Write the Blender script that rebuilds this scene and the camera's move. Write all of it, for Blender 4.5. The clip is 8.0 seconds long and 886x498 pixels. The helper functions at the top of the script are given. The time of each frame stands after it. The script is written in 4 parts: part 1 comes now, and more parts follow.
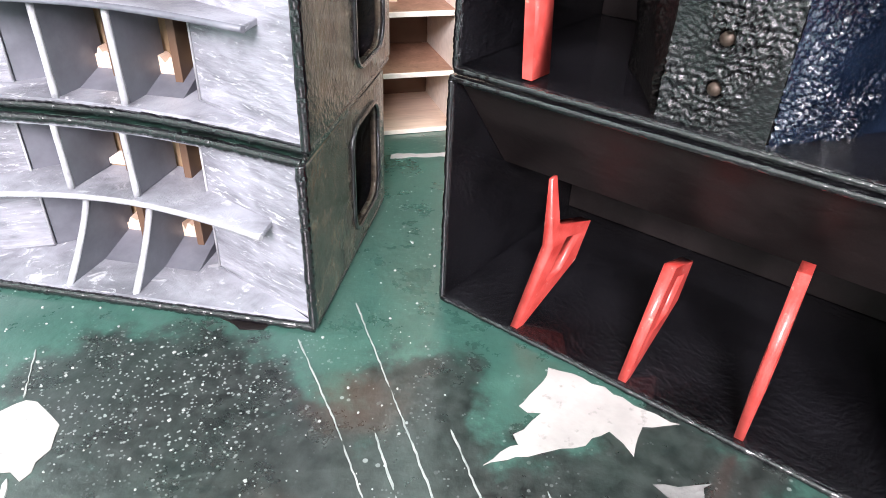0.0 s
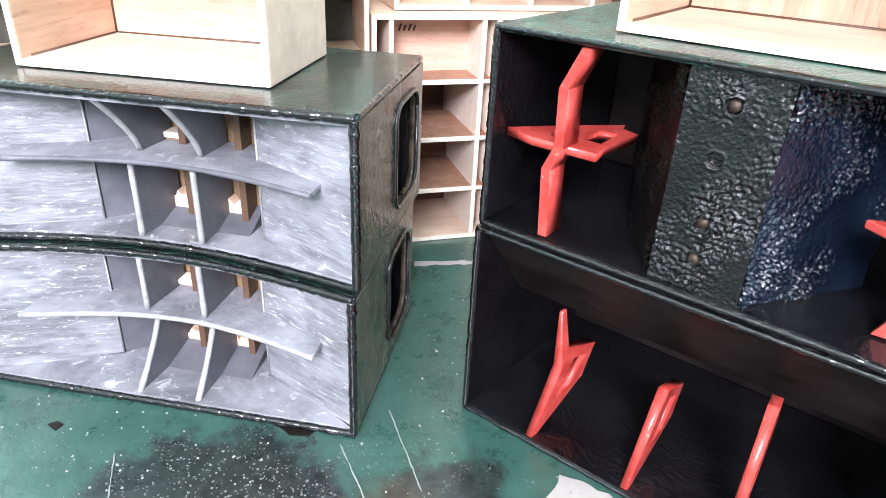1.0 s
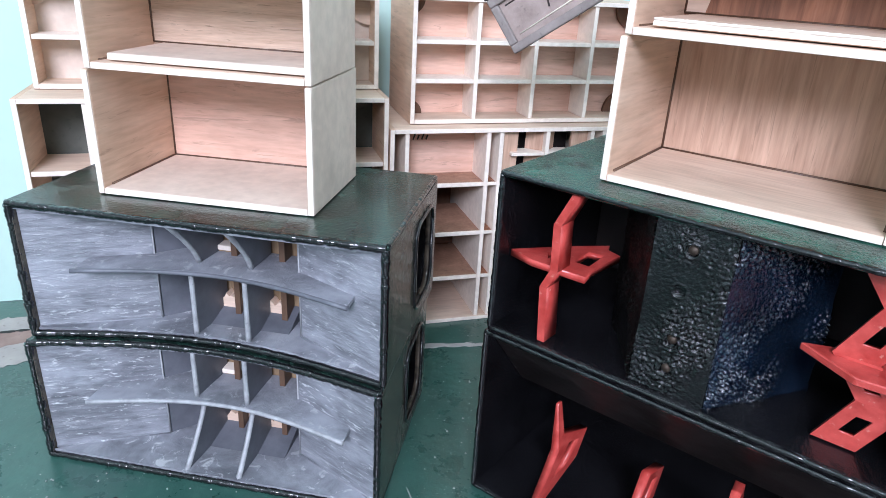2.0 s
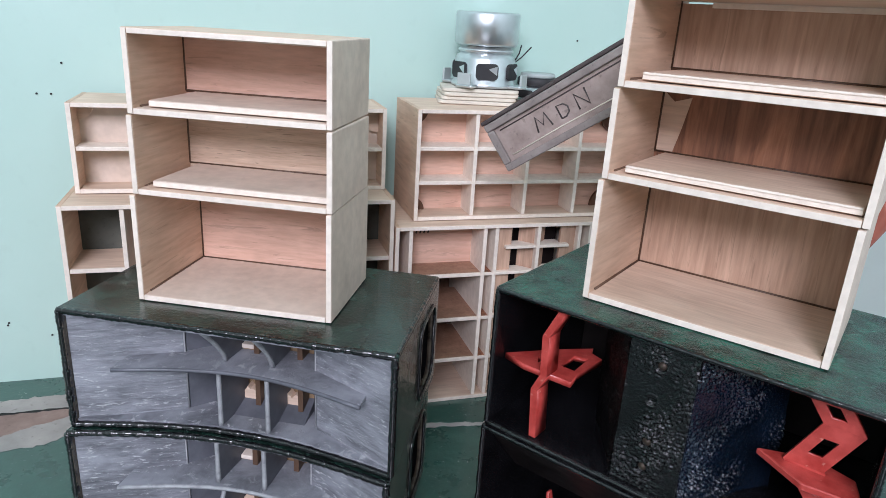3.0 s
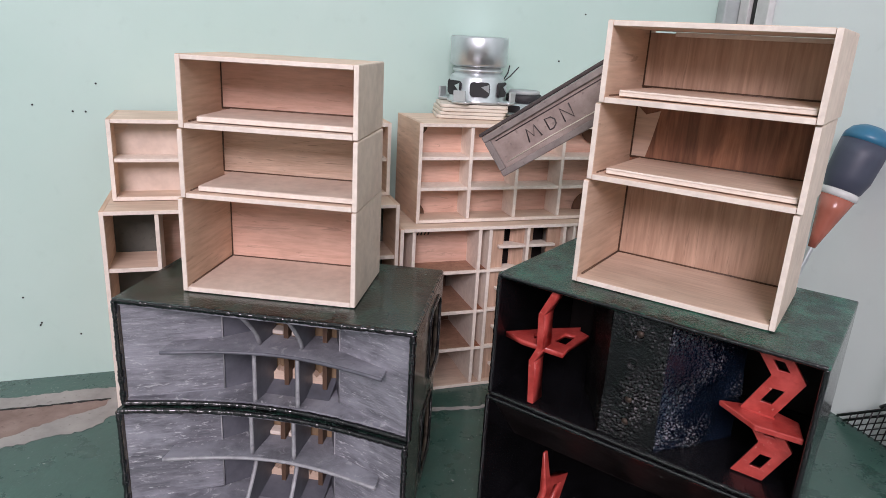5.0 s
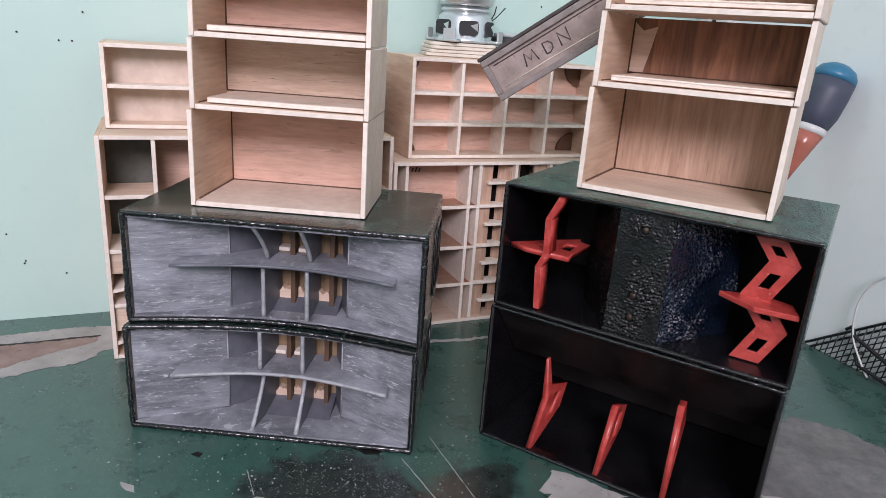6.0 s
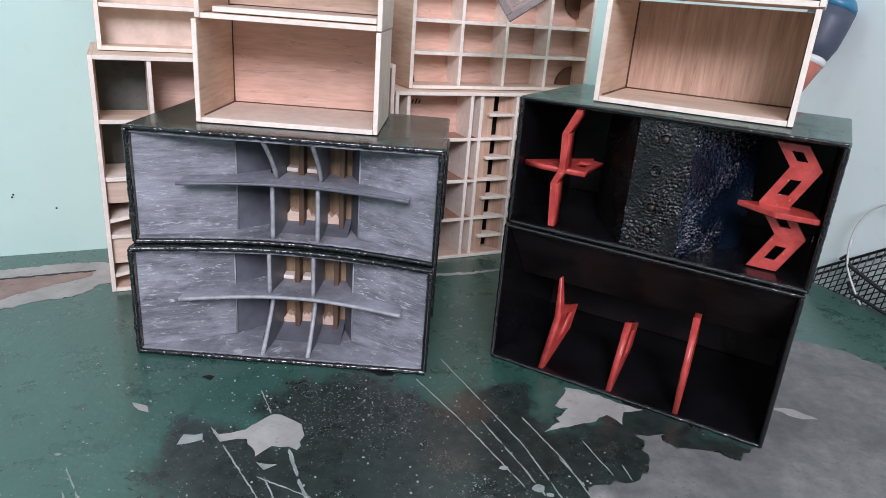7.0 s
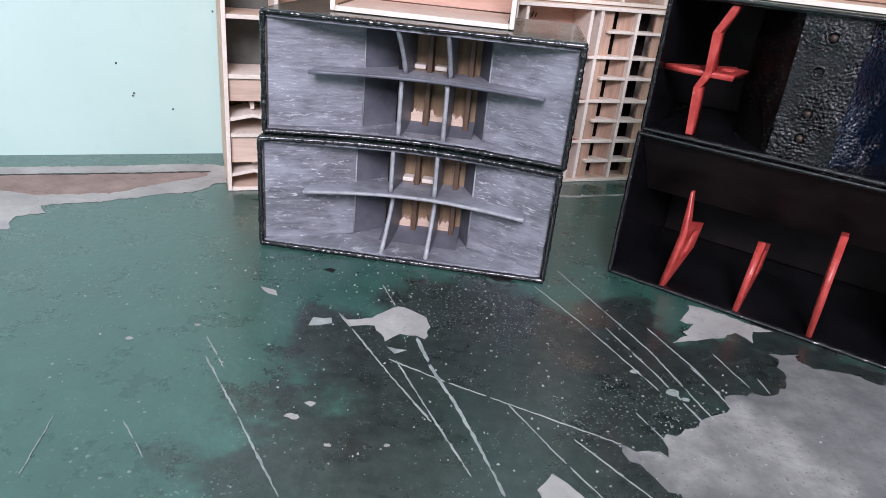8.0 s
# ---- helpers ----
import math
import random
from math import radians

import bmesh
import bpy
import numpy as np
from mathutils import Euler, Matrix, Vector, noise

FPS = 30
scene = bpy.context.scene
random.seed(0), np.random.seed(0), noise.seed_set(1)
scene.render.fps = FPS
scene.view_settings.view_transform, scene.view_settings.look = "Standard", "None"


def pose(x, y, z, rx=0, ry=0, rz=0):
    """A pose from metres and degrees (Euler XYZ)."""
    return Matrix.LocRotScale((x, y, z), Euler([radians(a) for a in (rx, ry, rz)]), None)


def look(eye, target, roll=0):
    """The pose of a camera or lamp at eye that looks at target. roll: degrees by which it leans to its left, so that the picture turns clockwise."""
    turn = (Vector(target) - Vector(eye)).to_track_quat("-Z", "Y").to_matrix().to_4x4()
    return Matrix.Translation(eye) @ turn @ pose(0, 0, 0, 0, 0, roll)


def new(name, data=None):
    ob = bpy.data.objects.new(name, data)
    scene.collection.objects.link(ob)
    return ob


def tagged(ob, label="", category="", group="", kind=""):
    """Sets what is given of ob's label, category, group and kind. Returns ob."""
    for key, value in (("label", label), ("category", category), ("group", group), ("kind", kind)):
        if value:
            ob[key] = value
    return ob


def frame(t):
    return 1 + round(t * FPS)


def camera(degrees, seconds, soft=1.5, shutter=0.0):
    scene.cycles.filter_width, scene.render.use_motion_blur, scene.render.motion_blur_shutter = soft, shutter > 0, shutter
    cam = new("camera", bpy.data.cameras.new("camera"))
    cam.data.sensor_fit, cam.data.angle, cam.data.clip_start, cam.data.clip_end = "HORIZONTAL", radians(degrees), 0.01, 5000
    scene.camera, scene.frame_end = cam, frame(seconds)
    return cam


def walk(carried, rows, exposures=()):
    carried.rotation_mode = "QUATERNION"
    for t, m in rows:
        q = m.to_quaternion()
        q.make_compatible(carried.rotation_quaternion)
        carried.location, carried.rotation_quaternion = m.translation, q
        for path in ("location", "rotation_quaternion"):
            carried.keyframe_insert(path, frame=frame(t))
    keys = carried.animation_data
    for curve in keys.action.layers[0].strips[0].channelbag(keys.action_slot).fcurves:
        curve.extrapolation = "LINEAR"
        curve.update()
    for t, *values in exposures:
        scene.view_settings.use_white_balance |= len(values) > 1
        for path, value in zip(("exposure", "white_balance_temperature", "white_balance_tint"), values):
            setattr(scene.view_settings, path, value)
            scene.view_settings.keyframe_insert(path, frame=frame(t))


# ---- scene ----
cam = camera(67.0, 8.0, 0.6)
PATH = [
    (0, (0.085, -0.208, 0.183), (-0.175, 1.456, -0.896), 2.5),
    (0.5, (0.076, -0.215, 0.203), (-0.165, 1.504, -0.79), 3.6),
    (1, (0.077, -0.235, 0.231), (-0.214, 1.515, -0.692), 2.9),
    (1.5, (0.076, -0.254, 0.256), (-0.23, 1.529, -0.597), 2.8),
    (2.8, (0.071, -0.298, 0.315), (-0.224, 1.56, -0.364), 3.8),
    (3, (0.073, -0.303, 0.325), (-0.234, 1.563, -0.326), 3.5),
    (3.5, (0.078, -0.324, 0.343), (-0.222, 1.561, -0.257), 3.6),
    (4, (0.077, -0.338, 0.342), (-0.215, 1.552, -0.243), 3.7),
    (4.5, (0.069, -0.355, 0.336), (-0.185, 1.546, -0.232), 3.5),
    (4.7, (0.07, -0.36, 0.336), (-0.2, 1.534, -0.245), 3.2),
    (5.8, (0.037, -0.391, 0.288), (-0.09, 1.506, -0.333), 4.1),
    (6, (0.035, -0.398, 0.281), (-0.073, 1.5, -0.339), 4.1),
    (6.5, (0.026, -0.399, 0.265), (-0.015, 1.492, -0.382), 4.2),
    (7, (0.01, -0.405, 0.245), (-0.008, 1.468, -0.456), 4.5),
    (7.5, (-0.008, -0.415, 0.227), (-0.118, 1.43, -0.538), 5.1),
    (8, (-0.031, -0.414, 0.205), (-0.202, 1.396, -0.628), 5.8),
]
# exposure
EXPOSURES = [(0.0, 1.98, 6900, 9), (0.5, 1.98, 6800, 8), (1.0, 1.72, 6500, 5), (1.5, 1.2, 5750, 0), (1.7, 0.98, 5700, 2), (2.8, 0.20, 5950, 3), (3.5, -0.04, 6500, 9), (4.0, -0.12, 6500, 9), (4.5, -0.12, 7000, 16), (6.0, 0.08, 6600, 13), (6.5, 0.13, 6500, 11), (7.0, 0.22, 6300, 9), (8.0, 0.44, 6300, 12)]
walk(cam, [(t, look(eye, target, roll)) for t, eye, target, roll in PATH], EXPOSURES)
WINDOW_POWER = 90.0

# ---------------------------------------------------------------- light
world = bpy.data.worlds.new("daylight")
scene.world = world
world.use_nodes = True
wn = world.node_tree.nodes
sky = wn.new("ShaderNodeTexSky")
sky.sky_type, sky.sun_disc = "NISHITA", False
sky.sun_elevation, sky.sun_rotation = radians(48), radians(200)
wn["Background"].inputs["Strength"].default_value = 0.12
world.node_tree.links.new(sky.outputs["Color"], wn["Background"].inputs["Color"])

# ---------------------------------------------------------------- materials


def material(name, rough=0.6, metal=0.0, coat=0.0, spec=0.5):
    m = bpy.data.materials.new(name)
    m.use_nodes = True
    b = m.node_tree.nodes["Principled BSDF"]
    b.inputs["Roughness"].default_value = rough
    b.inputs["Metallic"].default_value = metal
    b.inputs["Coat Weight"].default_value = coat
    b.inputs["Coat Roughness"].default_value = 0.15
    b.inputs["Specular IOR Level"].default_value = spec
    return m, m.node_tree, b


def coords(nt, scale=(1, 1, 1), rand=0.0):
    tc = nt.nodes.new("ShaderNodeTexCoord")
    mp = nt.nodes.new("ShaderNodeMapping")
    mp.inputs["Scale"].default_value = scale
    nt.links.new(tc.outputs["Object"], mp.inputs["Vector"])
    if rand:
        info = nt.nodes.new("ShaderNodeObjectInfo")
        mul = nt.nodes.new("ShaderNodeMath")
        mul.operation = "MULTIPLY"
        mul.inputs[1].default_value = rand
        nt.links.new(info.outputs["Random"], mul.inputs[0])
        nt.links.new(mul.outputs[0], mp.inputs["Location"])
    return mp.outputs["Vector"]


def noise_tex(nt, vec, scale, detail=4, rough=0.55, dist=0.0):
    n = nt.nodes.new("ShaderNodeTexNoise")
    n.inputs["Scale"].default_value = scale
    n.inputs["Detail"].default_value = detail
    n.inputs["Roughness"].default_value = rough
    n.inputs["Distortion"].default_value = dist
    nt.links.new(vec, n.inputs["Vector"])
    return n.outputs["Fac"]


def ramp(nt, fac, stops):
    r = nt.nodes.new("ShaderNodeValToRGB")
    e = r.color_ramp.elements
    while len(e) < len(stops):
        e.new(0.5)
    for el, (p, c) in zip(e, stops):
        el.position, el.color = p, (*c, 1)
    nt.links.new(fac, r.inputs["Fac"])
    return r.outputs["Color"]


def mix(nt, fac, a, b, mode="MIX"):
    m = nt.nodes.new("ShaderNodeMix")
    m.data_type, m.blend_type = "RGBA", mode
    for sock, v in ((m.inputs["Factor"], fac), (m.inputs["A"], a), (m.inputs["B"], b)):
        if isinstance(v, (int, float)):
            sock.default_value = v
        elif isinstance(v, tuple):
            sock.default_value = (*v, 1)
        else:
            nt.links.new(v, sock)
    return m.outputs["Result"]


def bump(nt, b, height, strength=0.3, dist=0.001):
    n = nt.nodes.new("ShaderNodeBump")
    n.inputs["Strength"].default_value, n.inputs["Distance"].default_value = strength, dist
    nt.links.new(height, n.inputs["Height"])
    nt.links.new(n.outputs["Normal"], b.inputs["Normal"])


def plywood(name, light, dark, stretch, rough=0.62, veins=0.5):
    """Thin plywood: long grain along the axis whose stretch is small, blotches of glue and water."""
    m, nt, b = material(name, rough)
    v = coords(nt, stretch, 3.0)
    grain = noise_tex(nt, v, 1.0, 6, 0.6, 0.4)
    v2 = coords(nt, (1, 1, 1), 5.0)
    blot = noise_tex(nt, v2, 22, 3, 0.5)
    fine = noise_tex(nt, coords(nt, tuple(3.5 * s for s in stretch), 1.0), 1.0, 3)
    col = ramp(nt, grain, [(0.30, dark), (0.52, tuple(0.5 * (a + c) for a, c in zip(light, dark))), (0.70, light)])
    col = mix(nt, ramp(nt, blot, [(0.45, (0, 0, 0)), (0.75, (0.55, 0.55, 0.55))]), col, tuple(0.72 * c for c in dark))
    col = mix(nt, 0.18, col, ramp(nt, fine, [(0.35, tuple(0.5 * c for c in dark)), (0.65, light)]))
    vein = noise_tex(nt, coords(nt, tuple(1.7 * s for s in stretch), 7.0), 1.0, 4, 0.7, 0.9)
    col = mix(nt, ramp(nt, vein, [(0.60, (0, 0, 0)), (0.68, (veins,) * 3)]), col, tuple(0.55 * c for c in dark))
    nt.links.new(col, b.inputs["Base Color"])
    bump(nt, b, fine, 0.25, 0.0004)
    return m


LIGHT, DARK = (0.82, 0.645, 0.51), (0.60, 0.415, 0.30)
ply_x = plywood("plywood_grain_across", LIGHT, (0.655, 0.475, 0.355), (14, 160, 160), 0.62, 0.3)
ply_streak = plywood("dark_streaked_plywood", (0.80, 0.62, 0.48), (0.60, 0.42, 0.30), (26, 330, 330), 0.62, 0.95)
ply_plain = plywood("plain_sanded_plywood", (0.79, 0.655, 0.55), (0.70, 0.565, 0.465), (40, 40, 40), 0.6, 0.12)
ply_z = plywood("plywood_grain_upright", (0.72, 0.495, 0.365), (0.43, 0.265, 0.18), (170, 170, 12))
ply_y = plywood("plywood_grain_inward", (0.80, 0.60, 0.455), (0.60, 0.405, 0.28), (120, 11, 120), 0.62, 0.5)
ply_pink = plywood("pinkish_plywood", (0.82, 0.555, 0.44), (0.66, 0.405, 0.30), (20, 140, 140))
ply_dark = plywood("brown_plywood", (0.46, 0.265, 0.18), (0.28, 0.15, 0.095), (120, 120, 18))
ply_tan = plywood("tan_plywood", (0.42, 0.30, 0.18), (0.22, 0.14, 0.075), (150, 150, 16))


def stained_board():
    """Red-brown veneer with dark water runs down it."""
    m, nt, b = material("stained_red_brown_plywood", 0.6)
    runs = noise_tex(nt, coords(nt, (210, 210, 16), 2.0), 1.0, 5, 0.65, 0.6)
    broad = noise_tex(nt, coords(nt, (45, 45, 9), 3.0), 1.0, 4, 0.6, 0.8)
    col = ramp(nt, runs, [(0.30, (0.25, 0.105, 0.058)), (0.55, (0.42, 0.19, 0.105)), (0.75, (0.54, 0.27, 0.165))])
    col = mix(nt, ramp(nt, broad, [(0.42, (0, 0, 0)), (0.58, (0.8,) * 3)]), col, ramp(nt, runs, [(0.35, (0.085, 0.038, 0.022)), (0.68, (0.30, 0.135, 0.075))]))
    nt.links.new(col, b.inputs["Base Color"])
    bump(nt, b, runs, 0.3, 0.0005)
    return m


ply_red = stained_board()
edge_wood = plywood("sawn_plywood_edge", (0.93, 0.835, 0.735), (0.86, 0.745, 0.635), (60, 60, 60), 0.62, 0.08)


def black_paint(name, worn=(0.03, 0.09, 0.07), amount=0.0, grain=900, strength=0.6, rough=(0.16, 0.36), base=(0.006, 0.006, 0.008), dist=0.0015, coat=0.6, spec=0.45):
    """Thick brushed black enamel with a pebbled skin; worn, amount: colour and share of a tinge (wear, overspray,
    painted reflection).
    """
    m, nt, b = material(name, 0.28, 0, coat, spec)
    b.inputs["Coat Roughness"].default_value = 0.06
    v = coords(nt, (1, 1, 1), 4.0)
    n1 = noise_tex(nt, v, 30, 4)
    n2 = noise_tex(nt, v, grain, 3, 0.6)
    col = ramp(nt, n1, [(0.35, tuple(0.6 * c for c in base)), (0.7, tuple(1.7 * c for c in base))])
    if amount:
        col = mix(nt, ramp(nt, noise_tex(nt, v, 80, 5, 0.7), [(0.5 - amount, (0, 0, 0)), (0.75 - amount * 0.5, (1, 1, 1))]), col, worn)
    nt.links.new(col, b.inputs["Base Color"])
    nt.links.new(ramp(nt, n1, [(0.3, (rough[0],) * 3), (0.7, (rough[1],) * 3)]), b.inputs["Roughness"])
    bump(nt, b, n2, strength, dist)
    return m


black = black_paint("black_enamel", grain=420, strength=0.9, rough=(0.09, 0.22), dist=0.0016, base=(0.006, 0.006, 0.0072), coat=0.5)
# Green tinge: overspray and the mint wall's reflection, both put into the colour.
black_top = black_paint("black_enamel_green_tinge_and_reflection", (0.022, 0.066, 0.049), 0.11, 420, 0.5, (0.14, 0.32), base=(0.005, 0.006, 0.006), dist=0.0008, coat=0.2, spec=0.7)
black_bead = black_paint("lumpy_black_enamel", grain=330, strength=0.9, rough=(0.05, 0.12), base=(0.003, 0.003, 0.004), dist=0.0006, coat=1.0)
# Teal patches: overspray plus reflected green painted in.
black_teal = black_paint("black_enamel_teal_overspray_and_reflection", (0.024, 0.130, 0.090), 0.16, 480, 0.8, (0.14, 0.32), dist=0.0014, coat=0.15, spec=0.6)
# Brown patches: wear plus the reflections on the glossy side, painted in.
black_side = black_paint("black_side_wear_and_painted_reflection", (0.135, 0.108, 0.080), 0.17, 300, 0.5, (0.14, 0.34), base=(0.010, 0.011, 0.010), coat=0.25)
black_rough = black_paint("pebbled_black_coating", grain=620, strength=0.9, rough=(0.05, 0.10), base=(0.0040, 0.0044, 0.0050), dist=0.0008, coat=0.2, spec=0.5)
# Blue in the base paints the bluish reflection on the right-hand facet.
black_blue_sheen = black_paint("pebbled_black_with_blue_sheen", grain=620, strength=0.9, rough=(0.05, 0.11), base=(0.0045, 0.0085, 0.0170), dist=0.0008, coat=0.4, spec=0.6)
black_dull = black_paint("dull_pebbled_black", grain=330, strength=0.8, rough=(0.35, 0.5), base=(0.0045, 0.004, 0.004), dist=0.0006, coat=0.0, spec=0.25)
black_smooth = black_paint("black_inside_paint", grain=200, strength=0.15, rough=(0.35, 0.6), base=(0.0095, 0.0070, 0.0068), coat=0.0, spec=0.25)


def brushed_grey(name):
    """Thin grey paint dragged on with a dry brush: long level strokes, dark where the coat ran out."""
    m, nt, b = material(name, 0.45, 0.0, 0.1)
    long_strokes = noise_tex(nt, coords(nt, (42, 42, 300), 4.0), 1.0, 5, 0.7, 0.5)
    short_strokes = noise_tex(nt, coords(nt, (120, 120, 520), 9.0), 1.0, 4, 0.7, 0.6)
    cover = noise_tex(nt, coords(nt, (1, 1, 1.7), 2.0), 17, 4, 0.6, 0.3)
    thin = noise_tex(nt, coords(nt, (0.8, 1, 1.3), 6.0), 13, 5, 0.65)
    col = ramp(nt, long_strokes, [(0.30, (0.130, 0.135, 0.152)), (0.50, (0.215, 0.222, 0.247)), (0.70, (0.320, 0.328, 0.358))])
    col = mix(nt, ramp(nt, thin, [(0.44, (0, 0, 0)), (0.62, (0.75,) * 3)]), col, ramp(nt, long_strokes, [(0.32, (0.070, 0.073, 0.085)), (0.68, (0.185, 0.190, 0.213))]))
    col = mix(nt, ramp(nt, cover, [(0.48, (0, 0, 0)), (0.62, (0.75,) * 3)]), col, (0.345, 0.355, 0.395))
    dry = mix(nt, 1.0, ramp(nt, short_strokes, [(0.57, (0, 0, 0)), (0.66, (1, 1, 1))]), ramp(nt, thin, [(0.36, (0.12,) * 3), (0.60, (0.85,) * 3)]), "MULTIPLY")
    col = mix(nt, dry, col, (0.60, 0.605, 0.625))
    nt.links.new(col, b.inputs["Base Color"])
    bump(nt, b, short_strokes, 0.7, 0.001)
    return m


grey = brushed_grey("brushed_grey_paint")


def mottled(name, a, c, scale, rough=0.8, fine=220, strength=0.3):
    m, nt, b = material(name, rough)
    v = coords(nt)
    col = ramp(nt, noise_tex(nt, v, scale, 5, 0.6), [(0.3, a), (0.7, c)])
    col = mix(nt, ramp(nt, noise_tex(nt, v, fine, 3), [(0.62, (0, 0, 0)), (0.72, (0.5,) * 3)]), col, tuple(0.5 * x for x in a))
    nt.links.new(col, b.inputs["Base Color"])
    bump(nt, b, noise_tex(nt, v, fine, 4), strength, 0.0006)
    return m


# Grey paint darkened to carry the shade inside the horn throat.
def dark_grey_with_shade():
    m, nt, b = material("dark_grey_paint_and_throat_shade", 0.5, 0, 0.1)
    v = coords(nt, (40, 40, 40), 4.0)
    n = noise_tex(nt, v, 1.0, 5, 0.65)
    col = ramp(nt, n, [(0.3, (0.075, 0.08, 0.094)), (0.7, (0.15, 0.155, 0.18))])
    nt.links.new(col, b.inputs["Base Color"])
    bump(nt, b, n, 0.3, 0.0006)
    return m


dark_grey = dark_grey_with_shade()
# Olive grey that paints in the dark of the column bin's open bays.
bay_shade_board = mottled("olive_bay_shade", (0.055, 0.062, 0.052), (0.105, 0.108, 0.090), 45, 0.6)
edge_grey = mottled("pale_grey_paint_edge", (0.24, 0.245, 0.26), (0.40, 0.405, 0.42), 160, 0.5)


def red_paint():
    m, nt, b = material("red_enamel", 0.33, 0, 0.25)
    v = coords(nt, (1, 1, 1), 3.0)
    col = ramp(nt, noise_tex(nt, v, 120, 4), [(0.3, (0.36, 0.032, 0.026)), (0.65, (0.56, 0.080, 0.067))])
    col = mix(nt, ramp(nt, noise_tex(nt, v, 300, 3), [(0.66, (0, 0, 0)), (0.74, (0.7,) * 3)]), col, (0.62, 0.30, 0.24))
    nt.links.new(col, b.inputs["Base Color"])
    bump(nt, b, noise_tex(nt, v, 500, 2), 0.3, 0.0005)
    return m


red = red_paint()


def math_node(nt, op, a, b=0.0):
    n = nt.nodes.new("ShaderNodeMath")
    n.operation = op
    for sock, v in zip(n.inputs, (a, b)):
        if isinstance(v, (int, float)):
            sock.default_value = v
        else:
            nt.links.new(v, sock)
    return n.outputs[0]


def blot(nt, pos, centre, radii, wobble, edge=(0.75, 1.1)):
    """A soft round stain about a spot of the floor, its rim broken up by wobble."""
    sub = nt.nodes.new("ShaderNodeVectorMath")
    sub.operation = "SUBTRACT"
    sub.inputs[1].default_value = (*centre, 0)
    nt.links.new(pos, sub.inputs[0])
    mul = nt.nodes.new("ShaderNodeVectorMath")
    mul.operation = "MULTIPLY"
    mul.inputs[1].default_value = (1 / radii[0], 1 / radii[1], 0)
    nt.links.new(sub.outputs[0], mul.inputs[0])
    ln = nt.nodes.new("ShaderNodeVectorMath")
    ln.operation = "LENGTH"
    nt.links.new(mul.outputs[0], ln.inputs[0])
    d = math_node(nt, "ADD", ln.outputs["Value"], math_node(nt, "MULTIPLY", math_node(nt, "SUBTRACT", wobble, 0.5), 2.2))
    return math_node(nt, "SUBTRACT", 1.0, smooth(nt, d, *edge))


def smooth(nt, v, lo, hi):
    n = nt.nodes.new("ShaderNodeMapRange")
    n.interpolation_type = "SMOOTHSTEP"
    n.inputs["From Min"].default_value, n.inputs["From Max"].default_value = lo, hi
    nt.links.new(v, n.inputs["Value"])
    return n.outputs["Result"]


